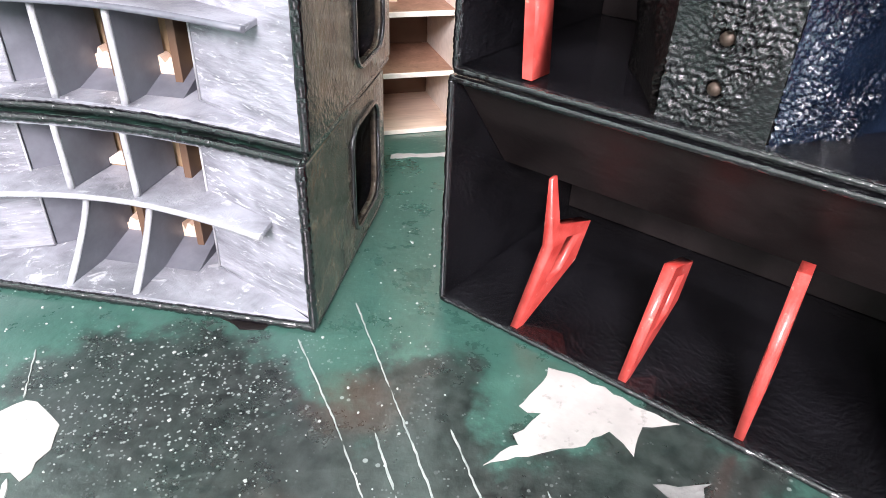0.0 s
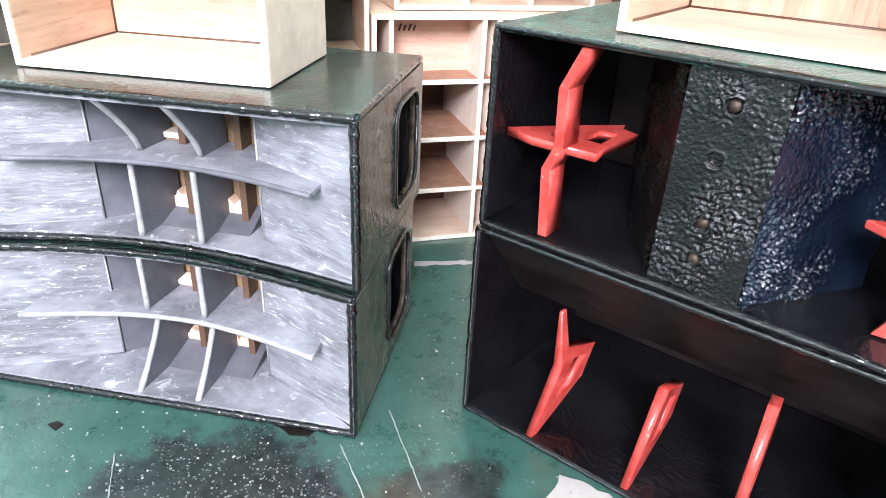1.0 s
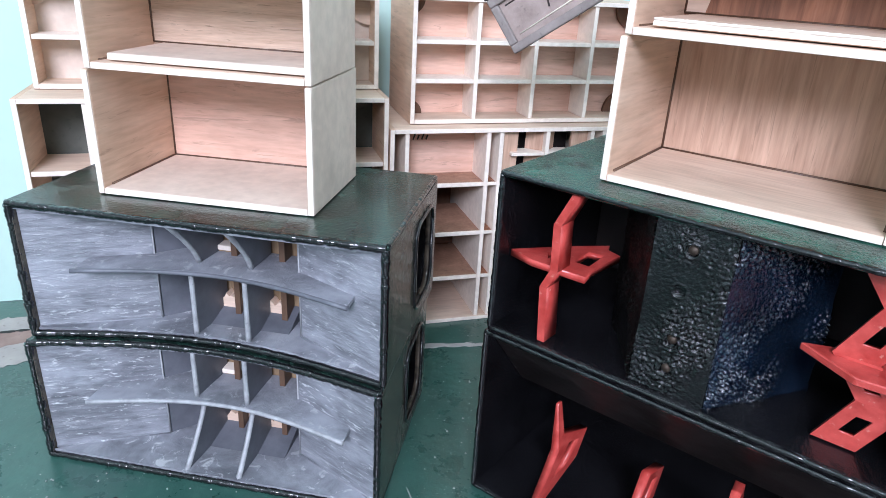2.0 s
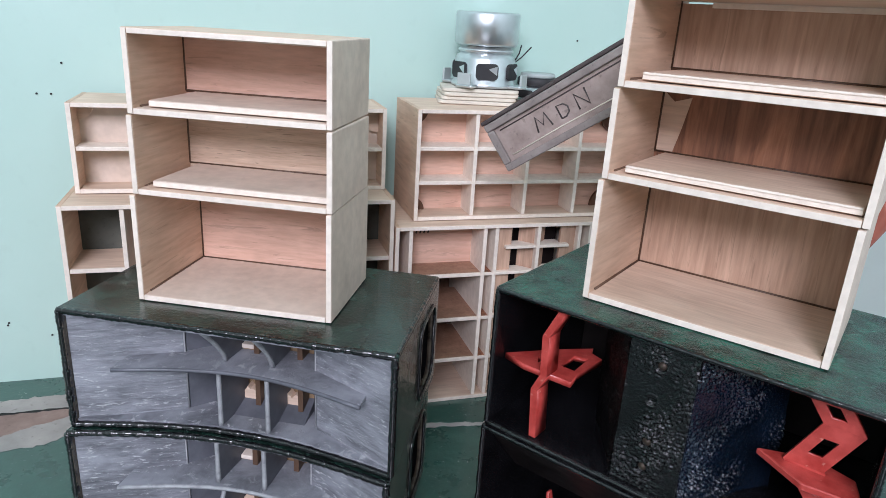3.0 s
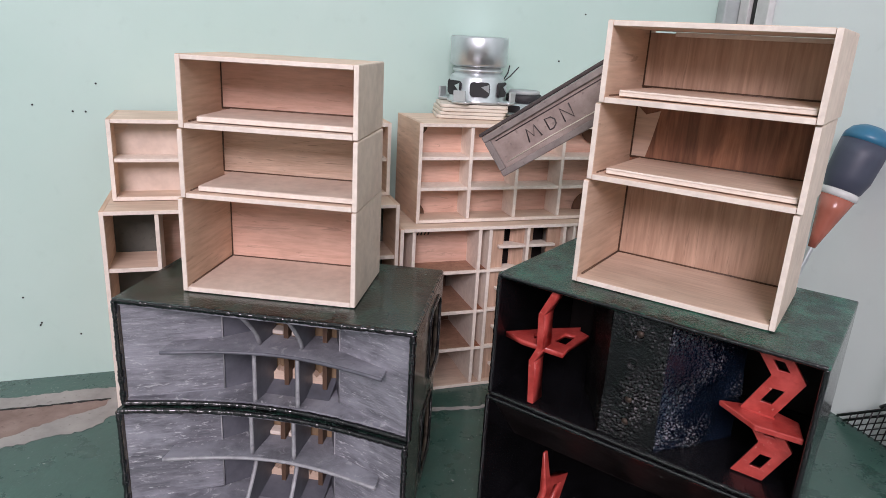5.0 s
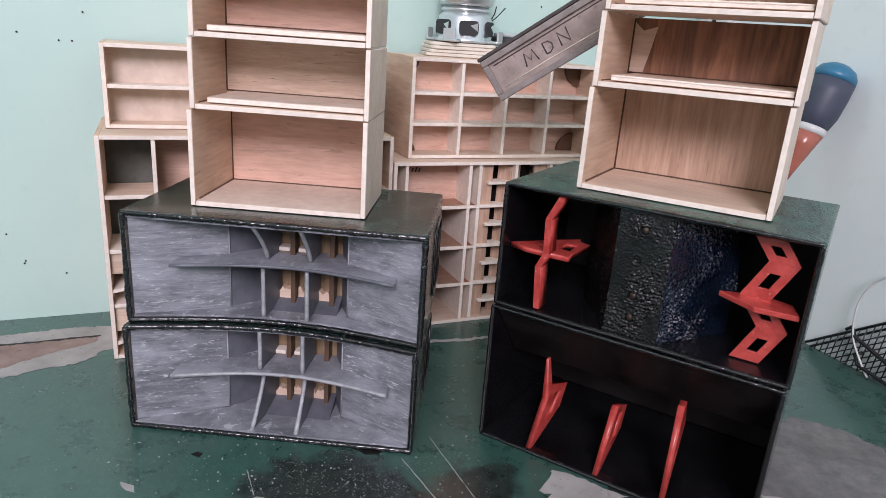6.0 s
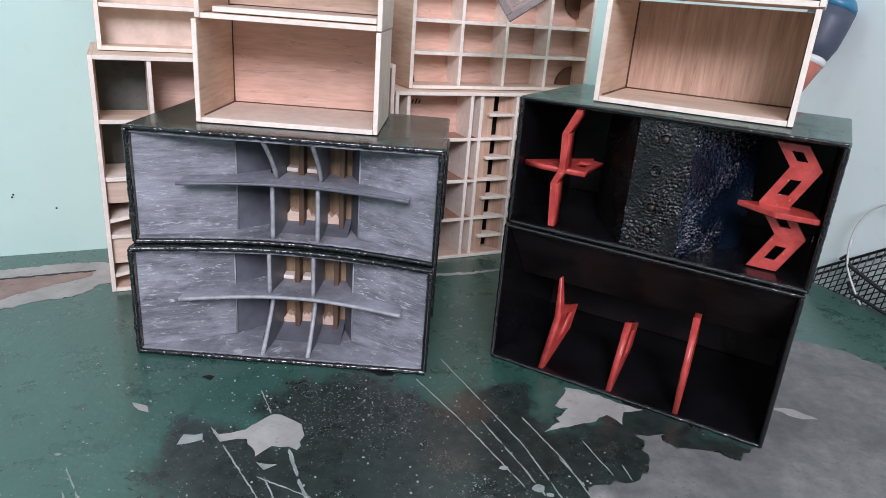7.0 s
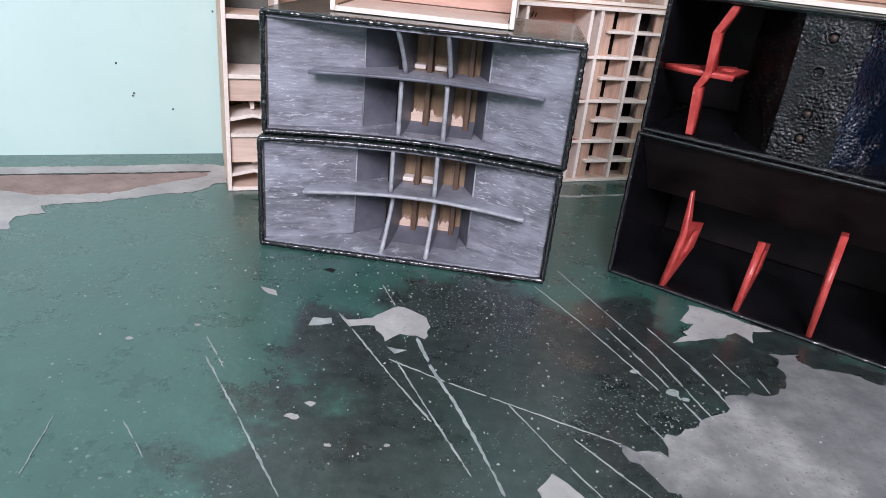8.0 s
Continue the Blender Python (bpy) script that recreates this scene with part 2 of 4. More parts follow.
def floor_paint():
    """Green floor enamel: gloss, scuffs, white specks, worn black film."""
    m, nt, b = material("green_floor_enamel", 0.3, 0, 0.35, 0.65)
    pos = nt.nodes.new("ShaderNodeNewGeometry").outputs["Position"]
    big = noise_tex(nt, pos, 7, 4, 0.6)
    mid = noise_tex(nt, pos, 34, 6, 0.68)
    fine = noise_tex(nt, pos, 150, 4, 0.6)
    col = ramp(nt, mid, [(0.3, (0.022, 0.068, 0.053)), (0.7, (0.046, 0.116, 0.092))])
    col = mix(nt, ramp(nt, big, [(0.5, (0, 0, 0)), (0.7, (0.5,) * 3)]), col, (0.030, 0.062, 0.052))
    film = None
    for c, r in (((-0.045, -0.055), (0.055, 0.042)), ((0.01, -0.09), (0.06, 0.05)), ((-0.03, -0.17), (0.07, 0.06)), ((0.06, -0.075), (0.035, 0.04)), ((0.03, -0.2), (0.07, 0.04)), ((-0.09, -0.21), (0.05, 0.04)), ((0.12, -0.06), (0.03, 0.02)), ((-0.12, -0.10), (0.02, 0.03)), ((0.10, -0.085), (0.05, 0.035)), ((-0.07, -0.12), (0.06, 0.04)), ((0.05, -0.03), (0.025, 0.03)), ((0.0, -0.13), (0.11, 0.08)), ((-0.05, -0.19), (0.09, 0.05)), ((0.145, -0.045), (0.035, 0.025)), ((0.185, -0.068), (0.03, 0.02))):
        f = blot(nt, pos, c, r, mid, (0.8, 1.3))
        film = f if film is None else math_node(nt, "MAXIMUM", film, f)
    col = mix(nt, math_node(nt, "MULTIPLY", film, math_node(nt, "ADD", 0.55, math_node(nt, "MULTIPLY", big, 0.75))), col, ramp(nt, fine, [(0.35, (0.011, 0.014, 0.0135)), (0.7, (0.034, 0.041, 0.038))]))
    rust = blot(nt, pos, (0.03, -0.035), (0.022, 0.018), mid, (0.3, 1.2))
    col = mix(nt, math_node(nt, "MULTIPLY", rust, 0.28), col, (0.12, 0.062, 0.042))
    rust2 = blot(nt, pos, (0.022, -0.09), (0.018, 0.012), mid, (0.3, 1.2))
    col = mix(nt, math_node(nt, "MULTIPLY", rust2, 0.15), col, (0.12, 0.062, 0.042))
    specks = None
    for scale, cut in ((75, 0.07), (130, 0.10), (260, 0.16), (460, 0.20)):
        vor = nt.nodes.new("ShaderNodeTexVoronoi")
        vor.inputs["Scale"].default_value = scale
        nt.links.new(pos, vor.inputs["Vector"])
        dots = math_node(nt, "LESS_THAN", vor.outputs["Distance"], cut)
        field = smooth(nt, noise_tex(nt, pos, scale * 0.11, 3), 0.53, 0.63)
        if scale > 200:
            near = math_node(nt, "MAXIMUM", blot(nt, pos, (-0.045, -0.05), (0.06, 0.04), mid, (0.4, 1.2)), blot(nt, pos, (0.05, -0.125), (0.05, 0.035), mid, (0.4, 1.2)))
            field = math_node(nt, "MAXIMUM", math_node(nt, "MULTIPLY", field, 0.5), near)
        one = math_node(nt, "MULTIPLY", dots, field)
        specks = one if specks is None else math_node(nt, "MAXIMUM", specks, one)
    col = mix(nt, math_node(nt, "MULTIPLY", specks, 0.5), col, (0.38, 0.42, 0.40))
    nt.links.new(col, b.inputs["Base Color"])
    nt.links.new(ramp(nt, mid, [(0.3, (0.20,) * 3), (0.75, (0.46,) * 3)]), b.inputs["Roughness"])
    bump(nt, b, math_node(nt, "ADD", fine, math_node(nt, "MULTIPLY", specks, 0.6)), 0.45, 0.0009)
    return m


floor_mat = floor_paint()
concrete = mottled("bare_concrete", (0.27, 0.255, 0.242), (0.41, 0.385, 0.365), 30)


def worn_concrete():
    m, nt, b = material("worn_concrete", 0.75)
    pos = nt.nodes.new("ShaderNodeNewGeometry").outputs["Position"]
    n1, n2, n3 = noise_tex(nt, pos, 14, 5, 0.6), noise_tex(nt, pos, 90, 5, 0.65), noise_tex(nt, pos, 420, 3)
    col = ramp(nt, n2, [(0.3, (0.12, 0.118, 0.115)), (0.7, (0.215, 0.207, 0.20))])
    pale_spot = blot(nt, pos, (0.085, -0.16), (0.055, 0.06), n1, (0.5, 1.25))
    col = mix(nt, math_node(nt, "MULTIPLY", pale_spot, 0.6), col, ramp(nt, n2, [(0.3, (0.29, 0.27, 0.255)), (0.7, (0.42, 0.395, 0.37))]))
    col = mix(nt, ramp(nt, n1, [(0.44, (0, 0, 0)), (0.62, (0.7,) * 3)]), col, (0.085, 0.085, 0.085))
    col = mix(nt, ramp(nt, n3, [(0.62, (0, 0, 0)), (0.7, (0.7,) * 3)]), col, (0.08, 0.078, 0.075))
    nt.links.new(col, b.inputs["Base Color"])
    bump(nt, b, n3, 0.35, 0.0008)
    return m


dusty = worn_concrete()
scuff = mottled("white_scratch", (0.20, 0.23, 0.215), (0.37, 0.38, 0.36), 90)


def wall_paint(name, a, c):
    m, nt, b = material(name, 0.55)
    v = coords(nt)
    col = ramp(nt, noise_tex(nt, v, 5, 4, 0.55), [(0.3, a), (0.7, c)])
    col = mix(nt, ramp(nt, noise_tex(nt, v, 60, 4), [(0.6, (0, 0, 0)), (0.8, (0.25,) * 3)]), col, tuple(0.8 * x for x in a))
    nt.links.new(col, b.inputs["Base Color"])
    bump(nt, b, noise_tex(nt, v, 180, 3), 0.06, 0.0006)
    return m


mint = wall_paint("mint_wall_paint", (0.44, 0.615, 0.545), (0.50, 0.655, 0.595))
# East wall paint, lightened because that wall catches more light.
pale = wall_paint("lit_side_wall_paint", (0.70, 0.78, 0.76), (0.76, 0.83, 0.81))
unseen_room = mottled("unseen_wall_plaster", (0.33, 0.37, 0.35), (0.42, 0.46, 0.44), 3, 0.8)
board_grey = mottled("aged_grey_wood", (0.17, 0.14, 0.13), (0.30, 0.26, 0.24), 60, 0.6, 300, 0.5)
sign_face = mottled("worn_brown_grey_wood", (0.22, 0.165, 0.145), (0.40, 0.32, 0.285), 70, 0.6, 260, 0.6)
letter_mat = mottled("dark_carved_wood", (0.05, 0.04, 0.04), (0.08, 0.065, 0.06), 80)


def simple(name, col, rough=0.4, metal=0.0):
    m, nt, b = material(name, rough, metal)
    v = coords(nt)
    nt.links.new(ramp(nt, noise_tex(nt, v, 90, 3), [(0.3, tuple(0.85 * c for c in col)), (0.7, col)]), b.inputs["Base Color"])
    return m


steel = simple("zinc_plated_steel", (0.72, 0.76, 0.78), 0.30, 0.9)
glue = simple("dried_brown_glue", (0.115, 0.066, 0.040), 0.45)
# Red-brown of the boards, darkened to carry the shade of bays and corners.
bay_brown = simple("dark_bay_brown", (0.15, 0.072, 0.040), 0.6)
dull_bolt = simple("dull_brown_steel", (0.09, 0.068, 0.052), 0.55, 0.5)
paper = simple("cream_card", (0.72, 0.66, 0.56), 0.8)
dark_part = simple("dark_speaker_cone", (0.02, 0.02, 0.022), 0.6)
wire_black = simple("black_coated_wire", (0.012, 0.012, 0.012), 0.4)
cable_white = simple("white_cable_sheath", (0.62, 0.63, 0.61), 0.45)
handle_grey = simple("grey_blue_rubber", (0.055, 0.064, 0.095), 0.5)
handle_blue = simple("blue_plastic", (0.03, 0.16, 0.27), 0.35)
handle_red = simple("clear_red_plastic", (0.40, 0.13, 0.09), 0.2)
plastic_grey = simple("grey_plastic", (0.42, 0.47, 0.46), 0.5)

# ---------------------------------------------------------------- building helpers


def part(name, bm, mat, parent=None, label=""):
    me = bpy.data.meshes.new(name)
    bmesh.ops.recalc_face_normals(bm, faces=bm.faces)
    bm.to_mesh(me)
    bm.free()
    me.materials.append(mat)
    ob = new(name, me)
    ob.parent = parent
    if label:
        ob["label"] = label
    return ob


def thing(name, m, label, category, group=""):
    ob = new(name)
    ob.empty_display_size = 0.02
    ob.matrix_basis = m
    return tagged(ob, label, category, group)


def slab(x0, x1, y0, y1, z0, z1, bev=0.0006):
    bm = bmesh.new()
    bmesh.ops.create_cube(bm, size=1)
    bmesh.ops.scale(bm, vec=(x1 - x0, y1 - y0, z1 - z0), verts=bm.verts)
    bmesh.ops.translate(bm, vec=((x0 + x1) / 2, (y0 + y1) / 2, (z0 + z1) / 2), verts=bm.verts)
    if bev:
        bmesh.ops.bevel(bm, geom=bm.edges, offset=bev, segments=2, affect="EDGES", profile=0.5)
    return bm


def prism(poly, a, b, axis="z", bev=0.0005):
    """A flat outline drawn out from a to b. axis z: (x, y); y: (x, z); x: (y, z)."""
    place = {"z": lambda p, k: (p[0], p[1], k), "y": lambda p, k: (p[0], k, p[1]), "x": lambda p, k: (k, p[0], p[1])}[axis]
    bm = bmesh.new()
    lo, hi = [bm.verts.new(place(p, a)) for p in poly], [bm.verts.new(place(p, b)) for p in poly]
    bm.faces.new(lo), bm.faces.new(hi)
    for i in range(len(poly)):
        j = (i + 1) % len(poly)
        bm.faces.new((lo[i], lo[j], hi[j], hi[i]))
    bmesh.ops.recalc_face_normals(bm, faces=bm.faces)
    if bev:
        bmesh.ops.bevel(bm, geom=bm.edges, offset=bev, segments=1, affect="EDGES", profile=0.5)
    return bm


def pierced(outer, holes, a, b, axis="z"):
    """An outline with holes, drawn out from a to b."""
    cu = bpy.data.curves.new("outline", "CURVE")
    cu.dimensions, cu.fill_mode, cu.extrude = "2D", "BOTH", abs(b - a) / 2
    for loop in (outer, *holes):
        sp = cu.splines.new("POLY")
        sp.points.add(len(loop) - 1)
        for q, p in zip(sp.points, loop):
            q.co = (p[0], p[1], 0, 1)
        sp.use_cyclic_u = True
    ob = bpy.data.objects.new("outline", cu)
    me = bpy.data.meshes.new_from_object(ob)
    bm = bmesh.new()
    bm.from_mesh(me)
    bpy.data.objects.remove(ob), bpy.data.curves.remove(cu), bpy.data.meshes.remove(me)
    k = (a + b) / 2
    for v in bm.verts:
        x, y, z = v.co
        v.co = {"z": (x, y, z + k), "y": (x, z + k, y), "x": (z + k, x, y)}[axis]
    bmesh.ops.remove_doubles(bm, verts=bm.verts, dist=1e-6)
    return bm


def rounded(x0, x1, y0, y1, r, n=5):
    pts = []
    for cx, cy, a0 in ((x1 - r, y1 - r, 0), (x0 + r, y1 - r, 90), (x0 + r, y0 + r, 180), (x1 - r, y0 + r, 270)):
        pts += [(cx + r * math.cos(radians(a0 + 90 * i / n)), cy + r * math.sin(radians(a0 + 90 * i / n))) for i in range(n + 1)]
    return pts


def plate(p, q, z0, z1, thick, bev=0.0004):
    """An upright plate whose front face runs from p to q in plan; the thickness lies to its far side."""
    (ax, ay), (bx, by) = p, q
    l = math.hypot(bx - ax, by - ay)
    nx, ny = -(by - ay) / l * thick, (bx - ax) / l * thick
    return prism([(ax, ay), (bx, by), (bx + nx, by + ny), (ax + nx, ay + ny)], z0, z1, "z", bev)


def lathe(profile, n=32):
    bm = bmesh.new()
    rings = [[bm.verts.new((r * math.cos(2 * math.pi * i / n), r * math.sin(2 * math.pi * i / n), z)) for i in range(n)] for r, z in profile]
    for a, b in zip(rings, rings[1:]):
        for i in range(n):
            j = (i + 1) % n
            bm.faces.new((a[i], a[j], b[j], b[i]))
    bm.faces.new(rings[0]), bm.faces.new(rings[-1])
    for f in bm.faces:
        f.smooth = True
    return bm


def rods(paths, radius, n=6, swell=0.0, seed=0):
    """Round bars along polylines, one mesh. swell: the share by which the thickness wanders."""
    rng = random.Random(seed)
    bm = bmesh.new()
    for pts in paths:
        pts = [Vector(p) for p in pts]
        rings, fat = [], radius
        for i, p in enumerate(pts):
            t = (pts[min(i + 1, len(pts) - 1)] - pts[max(i - 1, 0)]).normalized()
            s = t.orthogonal().normalized() if not rings else (last - last.dot(t) * t).normalized()
            last = s
            u = t.cross(s)
            fat = 0.7 * fat + 0.3 * radius * (1 + 2.2 * swell * rng.uniform(-1, 1))
            rings.append([bm.verts.new(p + fat * (math.cos(2 * math.pi * k / n) * s + math.sin(2 * math.pi * k / n) * u)) for k in range(n)])
        for a, b in zip(rings, rings[1:]):
            for k in range(n):
                j = (k + 1) % n
                bm.faces.new((a[k], a[j], b[j], b[k])).smooth = True
        bm.faces.new(rings[0]), bm.faces.new(rings[-1])
    return bm


# ---------------------------------------------------------------- the room
TURN_W = 26.8
DX, DY = math.cos(radians(TURN_W)), math.sin(radians(TURN_W))


def structure(name, bm, mat, m=None, label="", category=""):
    ob = part(name, bm, mat)
    if m is not None:
        ob.matrix_basis = m
    return tagged(ob, label, category, "", "structure")


WALL = pose(0, 0.335, 0, 0, 0, TURN_W)       # x along the back wall, y into it
EAST = 0.303
structure("floor", slab(-2.2, EAST, -2.6, 0.0, -0.12, 0, 0), floor_mat, WALL, "green enamel painted concrete floor, chipped and scratched", "floor")
structure("wall_north", slab(-2.2, EAST, 0, 0.12, -0.12, 2.5, 0), mint, WALL, "plain mint green painted wall", "wall")
structure("wall_east", slab(EAST, EAST + 0.12, -2.6, 0.12, -0.12, 2.5, 0), pale, WALL, "painted wall, made pale green white for the light it catches", "wall")
# Unseen walls and ceiling, added to close the room; plaster darkened to cut fill.
structure("wall_west", slab(-2.32, -2.2, -2.6, 0.12, -0.12, 2.5, 0), unseen_room, WALL, "unseen plain grey-green wall, added to close the room", "wall")
structure("ceiling", slab(-2.32, EAST + 0.12, -2.72, 0.12, 2.5, 2.6, 0), unseen_room, WALL, "unseen plain grey-green ceiling, added to close the room", "ceiling")
win = [(-1.8, 1.15), (-0.6, 1.15), (-0.6, 2.25), (-1.8, 2.25)]
structure("wall_south", pierced([(-2.32, -0.12), (EAST + 0.12, -0.12), (EAST + 0.12, 2.5), (-2.32, 2.5)], [win], -2.72, -2.6, "y"), unseen_room, WALL, "unseen grey-green wall with an assumed wide window opening", "wall")
# Daylight of the assumed window, placed to shine between the stacks onto the bins.
lamp = bpy.data.lights.new("window_daylight", "AREA")
lamp.shape, lamp.size, lamp.size_y, lamp.energy, lamp.color = "RECTANGLE", 1.18, 1.08, WINDOW_POWER, (1.0, 0.92, 1.06)
lamp_ob = new("window_daylight", lamp)
lamp_ob.matrix_basis = WALL @ pose(-1.2, -2.61, 1.7, 90, 0, 0)

# ---------------------------------------------------------------- marks on the floor


def ragged(pts, rough, seed, step=0.004):
    rng = random.Random(seed)
    out = []
    for i, p in enumerate(pts):
        q = pts[(i + 1) % len(pts)]
        n = max(1, int(math.dist(p, q) / step))
        for k in range(n):
            f = k / n
            out.append((p[0] + (q[0] - p[0]) * f + rng.uniform(-rough, rough), p[1] + (q[1] - p[1]) * f + rng.uniform(-rough, rough)))
    return out


def patch(name, pts, mat, height, rough, seed, label, category="paint chip"):
    bm = pierced(ragged(pts, rough, seed), [], 0.00005, height)
    return structure(name, bm, mat, None, label, category)


def scratch(pts, width, seed, height=0.0005):
    """A thin scratch that swells, thins and breaks off here and there."""
    rng = random.Random(seed)
    line = []
    for (ax, ay), (bx, by) in zip(pts, pts[1:]):
        n = max(2, int(math.hypot(bx - ax, by - ay) / 0.0022))
        line += [(ax + (bx - ax) * k / n + rng.uniform(-1, 1) * 0.00022, ay + (by - ay) * k / n + rng.uniform(-1, 1) * 0.00022) for k in range(n)]
    line.append(pts[-1])
    bm = bmesh.new()
    k = 0
    swell = 1.0
    while k < len(line) - 1:
        m = min(len(line) - 1, k + rng.randint(4, 14))
        ring = []
        for i in range(k, m + 1):
            (ax, ay), (bx, by) = line[max(0, i - 1)], line[min(len(line) - 1, i + 1)]
            l = math.hypot(bx - ax, by - ay) or 1
            swell = 0.8 * swell + 0.2 * rng.uniform(-0.1, 1.6)
            w = 0.62 * width * max(0.15, swell) * (0.25 if i in (k, m) else 1)
            ring.append([bm.verts.new((line[i][0] + sx * -(by - ay) / l * w, line[i][1] + sx * (bx - ax) / l * w, z)) for sx, z in ((1, 0.00005), (0.8, height), (-0.8, height), (-1, 0.00005))])
        for a, b in zip(ring, ring[1:]):
            for q in range(3):
                bm.faces.new((a[q], a[q + 1], b[q + 1], b[q]))
        k = m + (1 if rng.random() < 0.3 else 0)
    return structure("scratch", bm, scuff, None, "thin white scratch in green floor paint", "scratch")


patch("bare_patch", [(0.134, -0.053), (0.138, -0.058), (0.135, -0.087), (0.123, -0.095), (0.097, -0.105), (0.097, -0.115), (0.086, -0.123), (0.078, -0.133), (0.059, -0.145), (0.060, -0.159), (0.044, -0.160), (0.034, -0.157), (0.041, -0.167), (0.062, -0.188), (0.09, -0.24), (0.25, -0.28), (0.34, -0.1), (0.356, 0.068), (0.335, 0.09), (0.30, 0.105), (0.262, 0.06), (0.215, -0.045), (0.194, -0.069), (0.178, -0.061), (0.158, -0.062), (0.152, -0.055), (0.153, -0.047)],
      dusty, 0.00025, 0.0018, 5, "large worn grey patch of bare concrete", "bare patch")
patch("paint_chip", [(0.098, -0.002), (0.095, -0.015), (0.088, -0.027), (0.096, -0.029), (0.086, -0.040), (0.090, -0.044), (0.078, -0.055), (0.104, -0.044), (0.122, -0.032), (0.128, -0.041), (0.132, -0.028), (0.146, -0.024), (0.120, -0.010)], concrete, 0.0004, 0.0012, 7, "pale chip where floor paint has flaked off")
patch("paint_chip", [(-0.120, -0.080), (-0.113, -0.085), (-0.100, -0.079), (-0.088, -0.061), (-0.079, -0.064), (-0.069, -0.070), (-0.066, -0.080), (-0.066, -0.094), (-0.072, -0.091), (-0.081, -0.092), (-0.087, -0.102), (-0.097, -0.087), (-0.110, -0.091)], concrete, 0.0004, 0.0009, 8, "pale chip where floor paint has flaked off")
patch("paint_chip", [(-0.133, -0.097), (-0.132, -0.088), (-0.123, -0.086), (-0.120, -0.091)], scuff, 0.0004, 0.001, 9, "small grey chip in the floor paint")
patch("paint_chip", [(-0.085, -0.107), (-0.074, -0.107), (-0.080, -0.112)], scuff, 0.0004, 0.0008, 18, "small grey chip in the floor paint")


def blob(x, y, r, seed, squash=0.6, n=9):
    """A round spot with an uneven rim."""
    rng = random.Random(seed)
    return [(x + r * rng.uniform(0.7, 1.2) * math.cos(6.2832 * i / n), y + squash * r * rng.uniform(0.7, 1.2) * math.sin(6.2832 * i / n)) for i in range(n)]


for seed, (x, y, r, mat) in enumerate(((-0.115, -0.175, 0.0034, concrete), (-0.110, -0.164, 0.0028, concrete), (-0.094, -0.190, 0.0016, concrete), (-0.191, -0.114, 0.0018, concrete), (-0.069, -0.184, 0.0016, concrete), (-0.218, -0.136, 0.0022, concrete), (0.069, -0.108, 0.0042, scuff), (0.051, -0.0935, 0.0026, scuff), (0.0745, -0.1125, 0.0024, scuff))):
    patch("paint_chip", blob(x, y, r, 30 + seed), mat, 0.0004, 0.0004, 60 + seed, "small round pale chip in the floor paint" if mat is concrete else "small grey chip in the floor paint")
patch("paint_chip", [(-0.002, -0.195), (0.004, -0.185), (0.011, -0.188), (0.02, -0.198), (0.0, -0.206)], concrete, 0.0004, 0.0012, 10, "pale chip where floor paint has flaked off")
patch("paint_chip", [(-0.175, -0.062), (-0.165, -0.064), (-0.161, -0.07), (-0.168, -0.069)], concrete, 0.0004, 0.0006, 11, "small pale leaf-shaped chip in the floor")
patch("paint_chip", [(0.235, -0.006), (0.252, -0.007), (0.266, -0.017), (0.25, -0.017)], concrete, 0.0005, 0.0008, 12, "small pale leaf-shaped chip in worn concrete")
patch("peeled_strip", [(-0.53, 0.030), (-0.419, 0.085), (-0.374, 0.106), (-0.333, 0.130), (-0.307, 0.142), (-0.287, 0.145), (-0.283, 0.130), (-0.272, 0.106), (-0.278, 0.099), (-0.281, 0.078), (-0.307, 0.058), (-0.342, 0.027), (-0.373, 0.008), (-0.362, -0.004), (-0.374, -0.015), (-0.364, -0.038), (-0.6, -0.11), (-0.6, 0.0)], concrete, 0.0004, 0.0018, 13, "pale strip of peeled floor paint along the wall")
mortar = mottled("brown_mortar", (0.19, 0.125, 0.105), (0.31, 0.225, 0.195), 40)
patch("peeled_strip", [(-0.53, 0.010), (-0.440, 0.053), (-0.369, 0.087), (-0.296, 0.124), (-0.293, 0.112), (-0.312, 0.090), (-0.342, 0.047), (-0.389, 0.023), (-0.418, 0.024), (-0.5, -0.012)], mortar, 0.0007, 0.0012, 14, "brown broken mortar strip in the floor")
# The crack's black also paints the shadow under the broken lip.
patch("crack", [(-0.53, 0.010), (-0.440, 0.0530), (-0.369, 0.0870), (-0.296, 0.124), (-0.298, 0.1205), (-0.370, 0.0835), (-0.441, 0.0500), (-0.53, 0.007)], black_smooth, 0.0010, 0.0009, 21, "dark line of crack and lip shadow along the mortar strip", "crack")
patch("paint_chip", [(-0.012, 0.172), (0.03, 0.186), (0.08, 0.212), (0.08, 0.216), (0.03, 0.191), (-0.012, 0.178)], concrete, 0.0004, 0.0012, 15, "pale crack line in the floor paint")
# Dark spot at the cabinet's front edge, drawn as a thin flat sheet.
patch("paint_blot", [(-0.045, -0.001), (-0.030, -0.007), (-0.022, -0.005), (-0.018, 0.003), (-0.040, 0.004)], black_smooth, 0.0006, 0.0012, 16, "dark blot on the floor under the cabinet's front edge", "paint blot")
patch("paint_blot", [(-0.145, -0.028), (-0.139, -0.030), (-0.138, -0.026), (-0.142, -0.024)], black_smooth, 0.0005, 0.0006, 17, "small dark blot of paint on the floor", "paint blot")
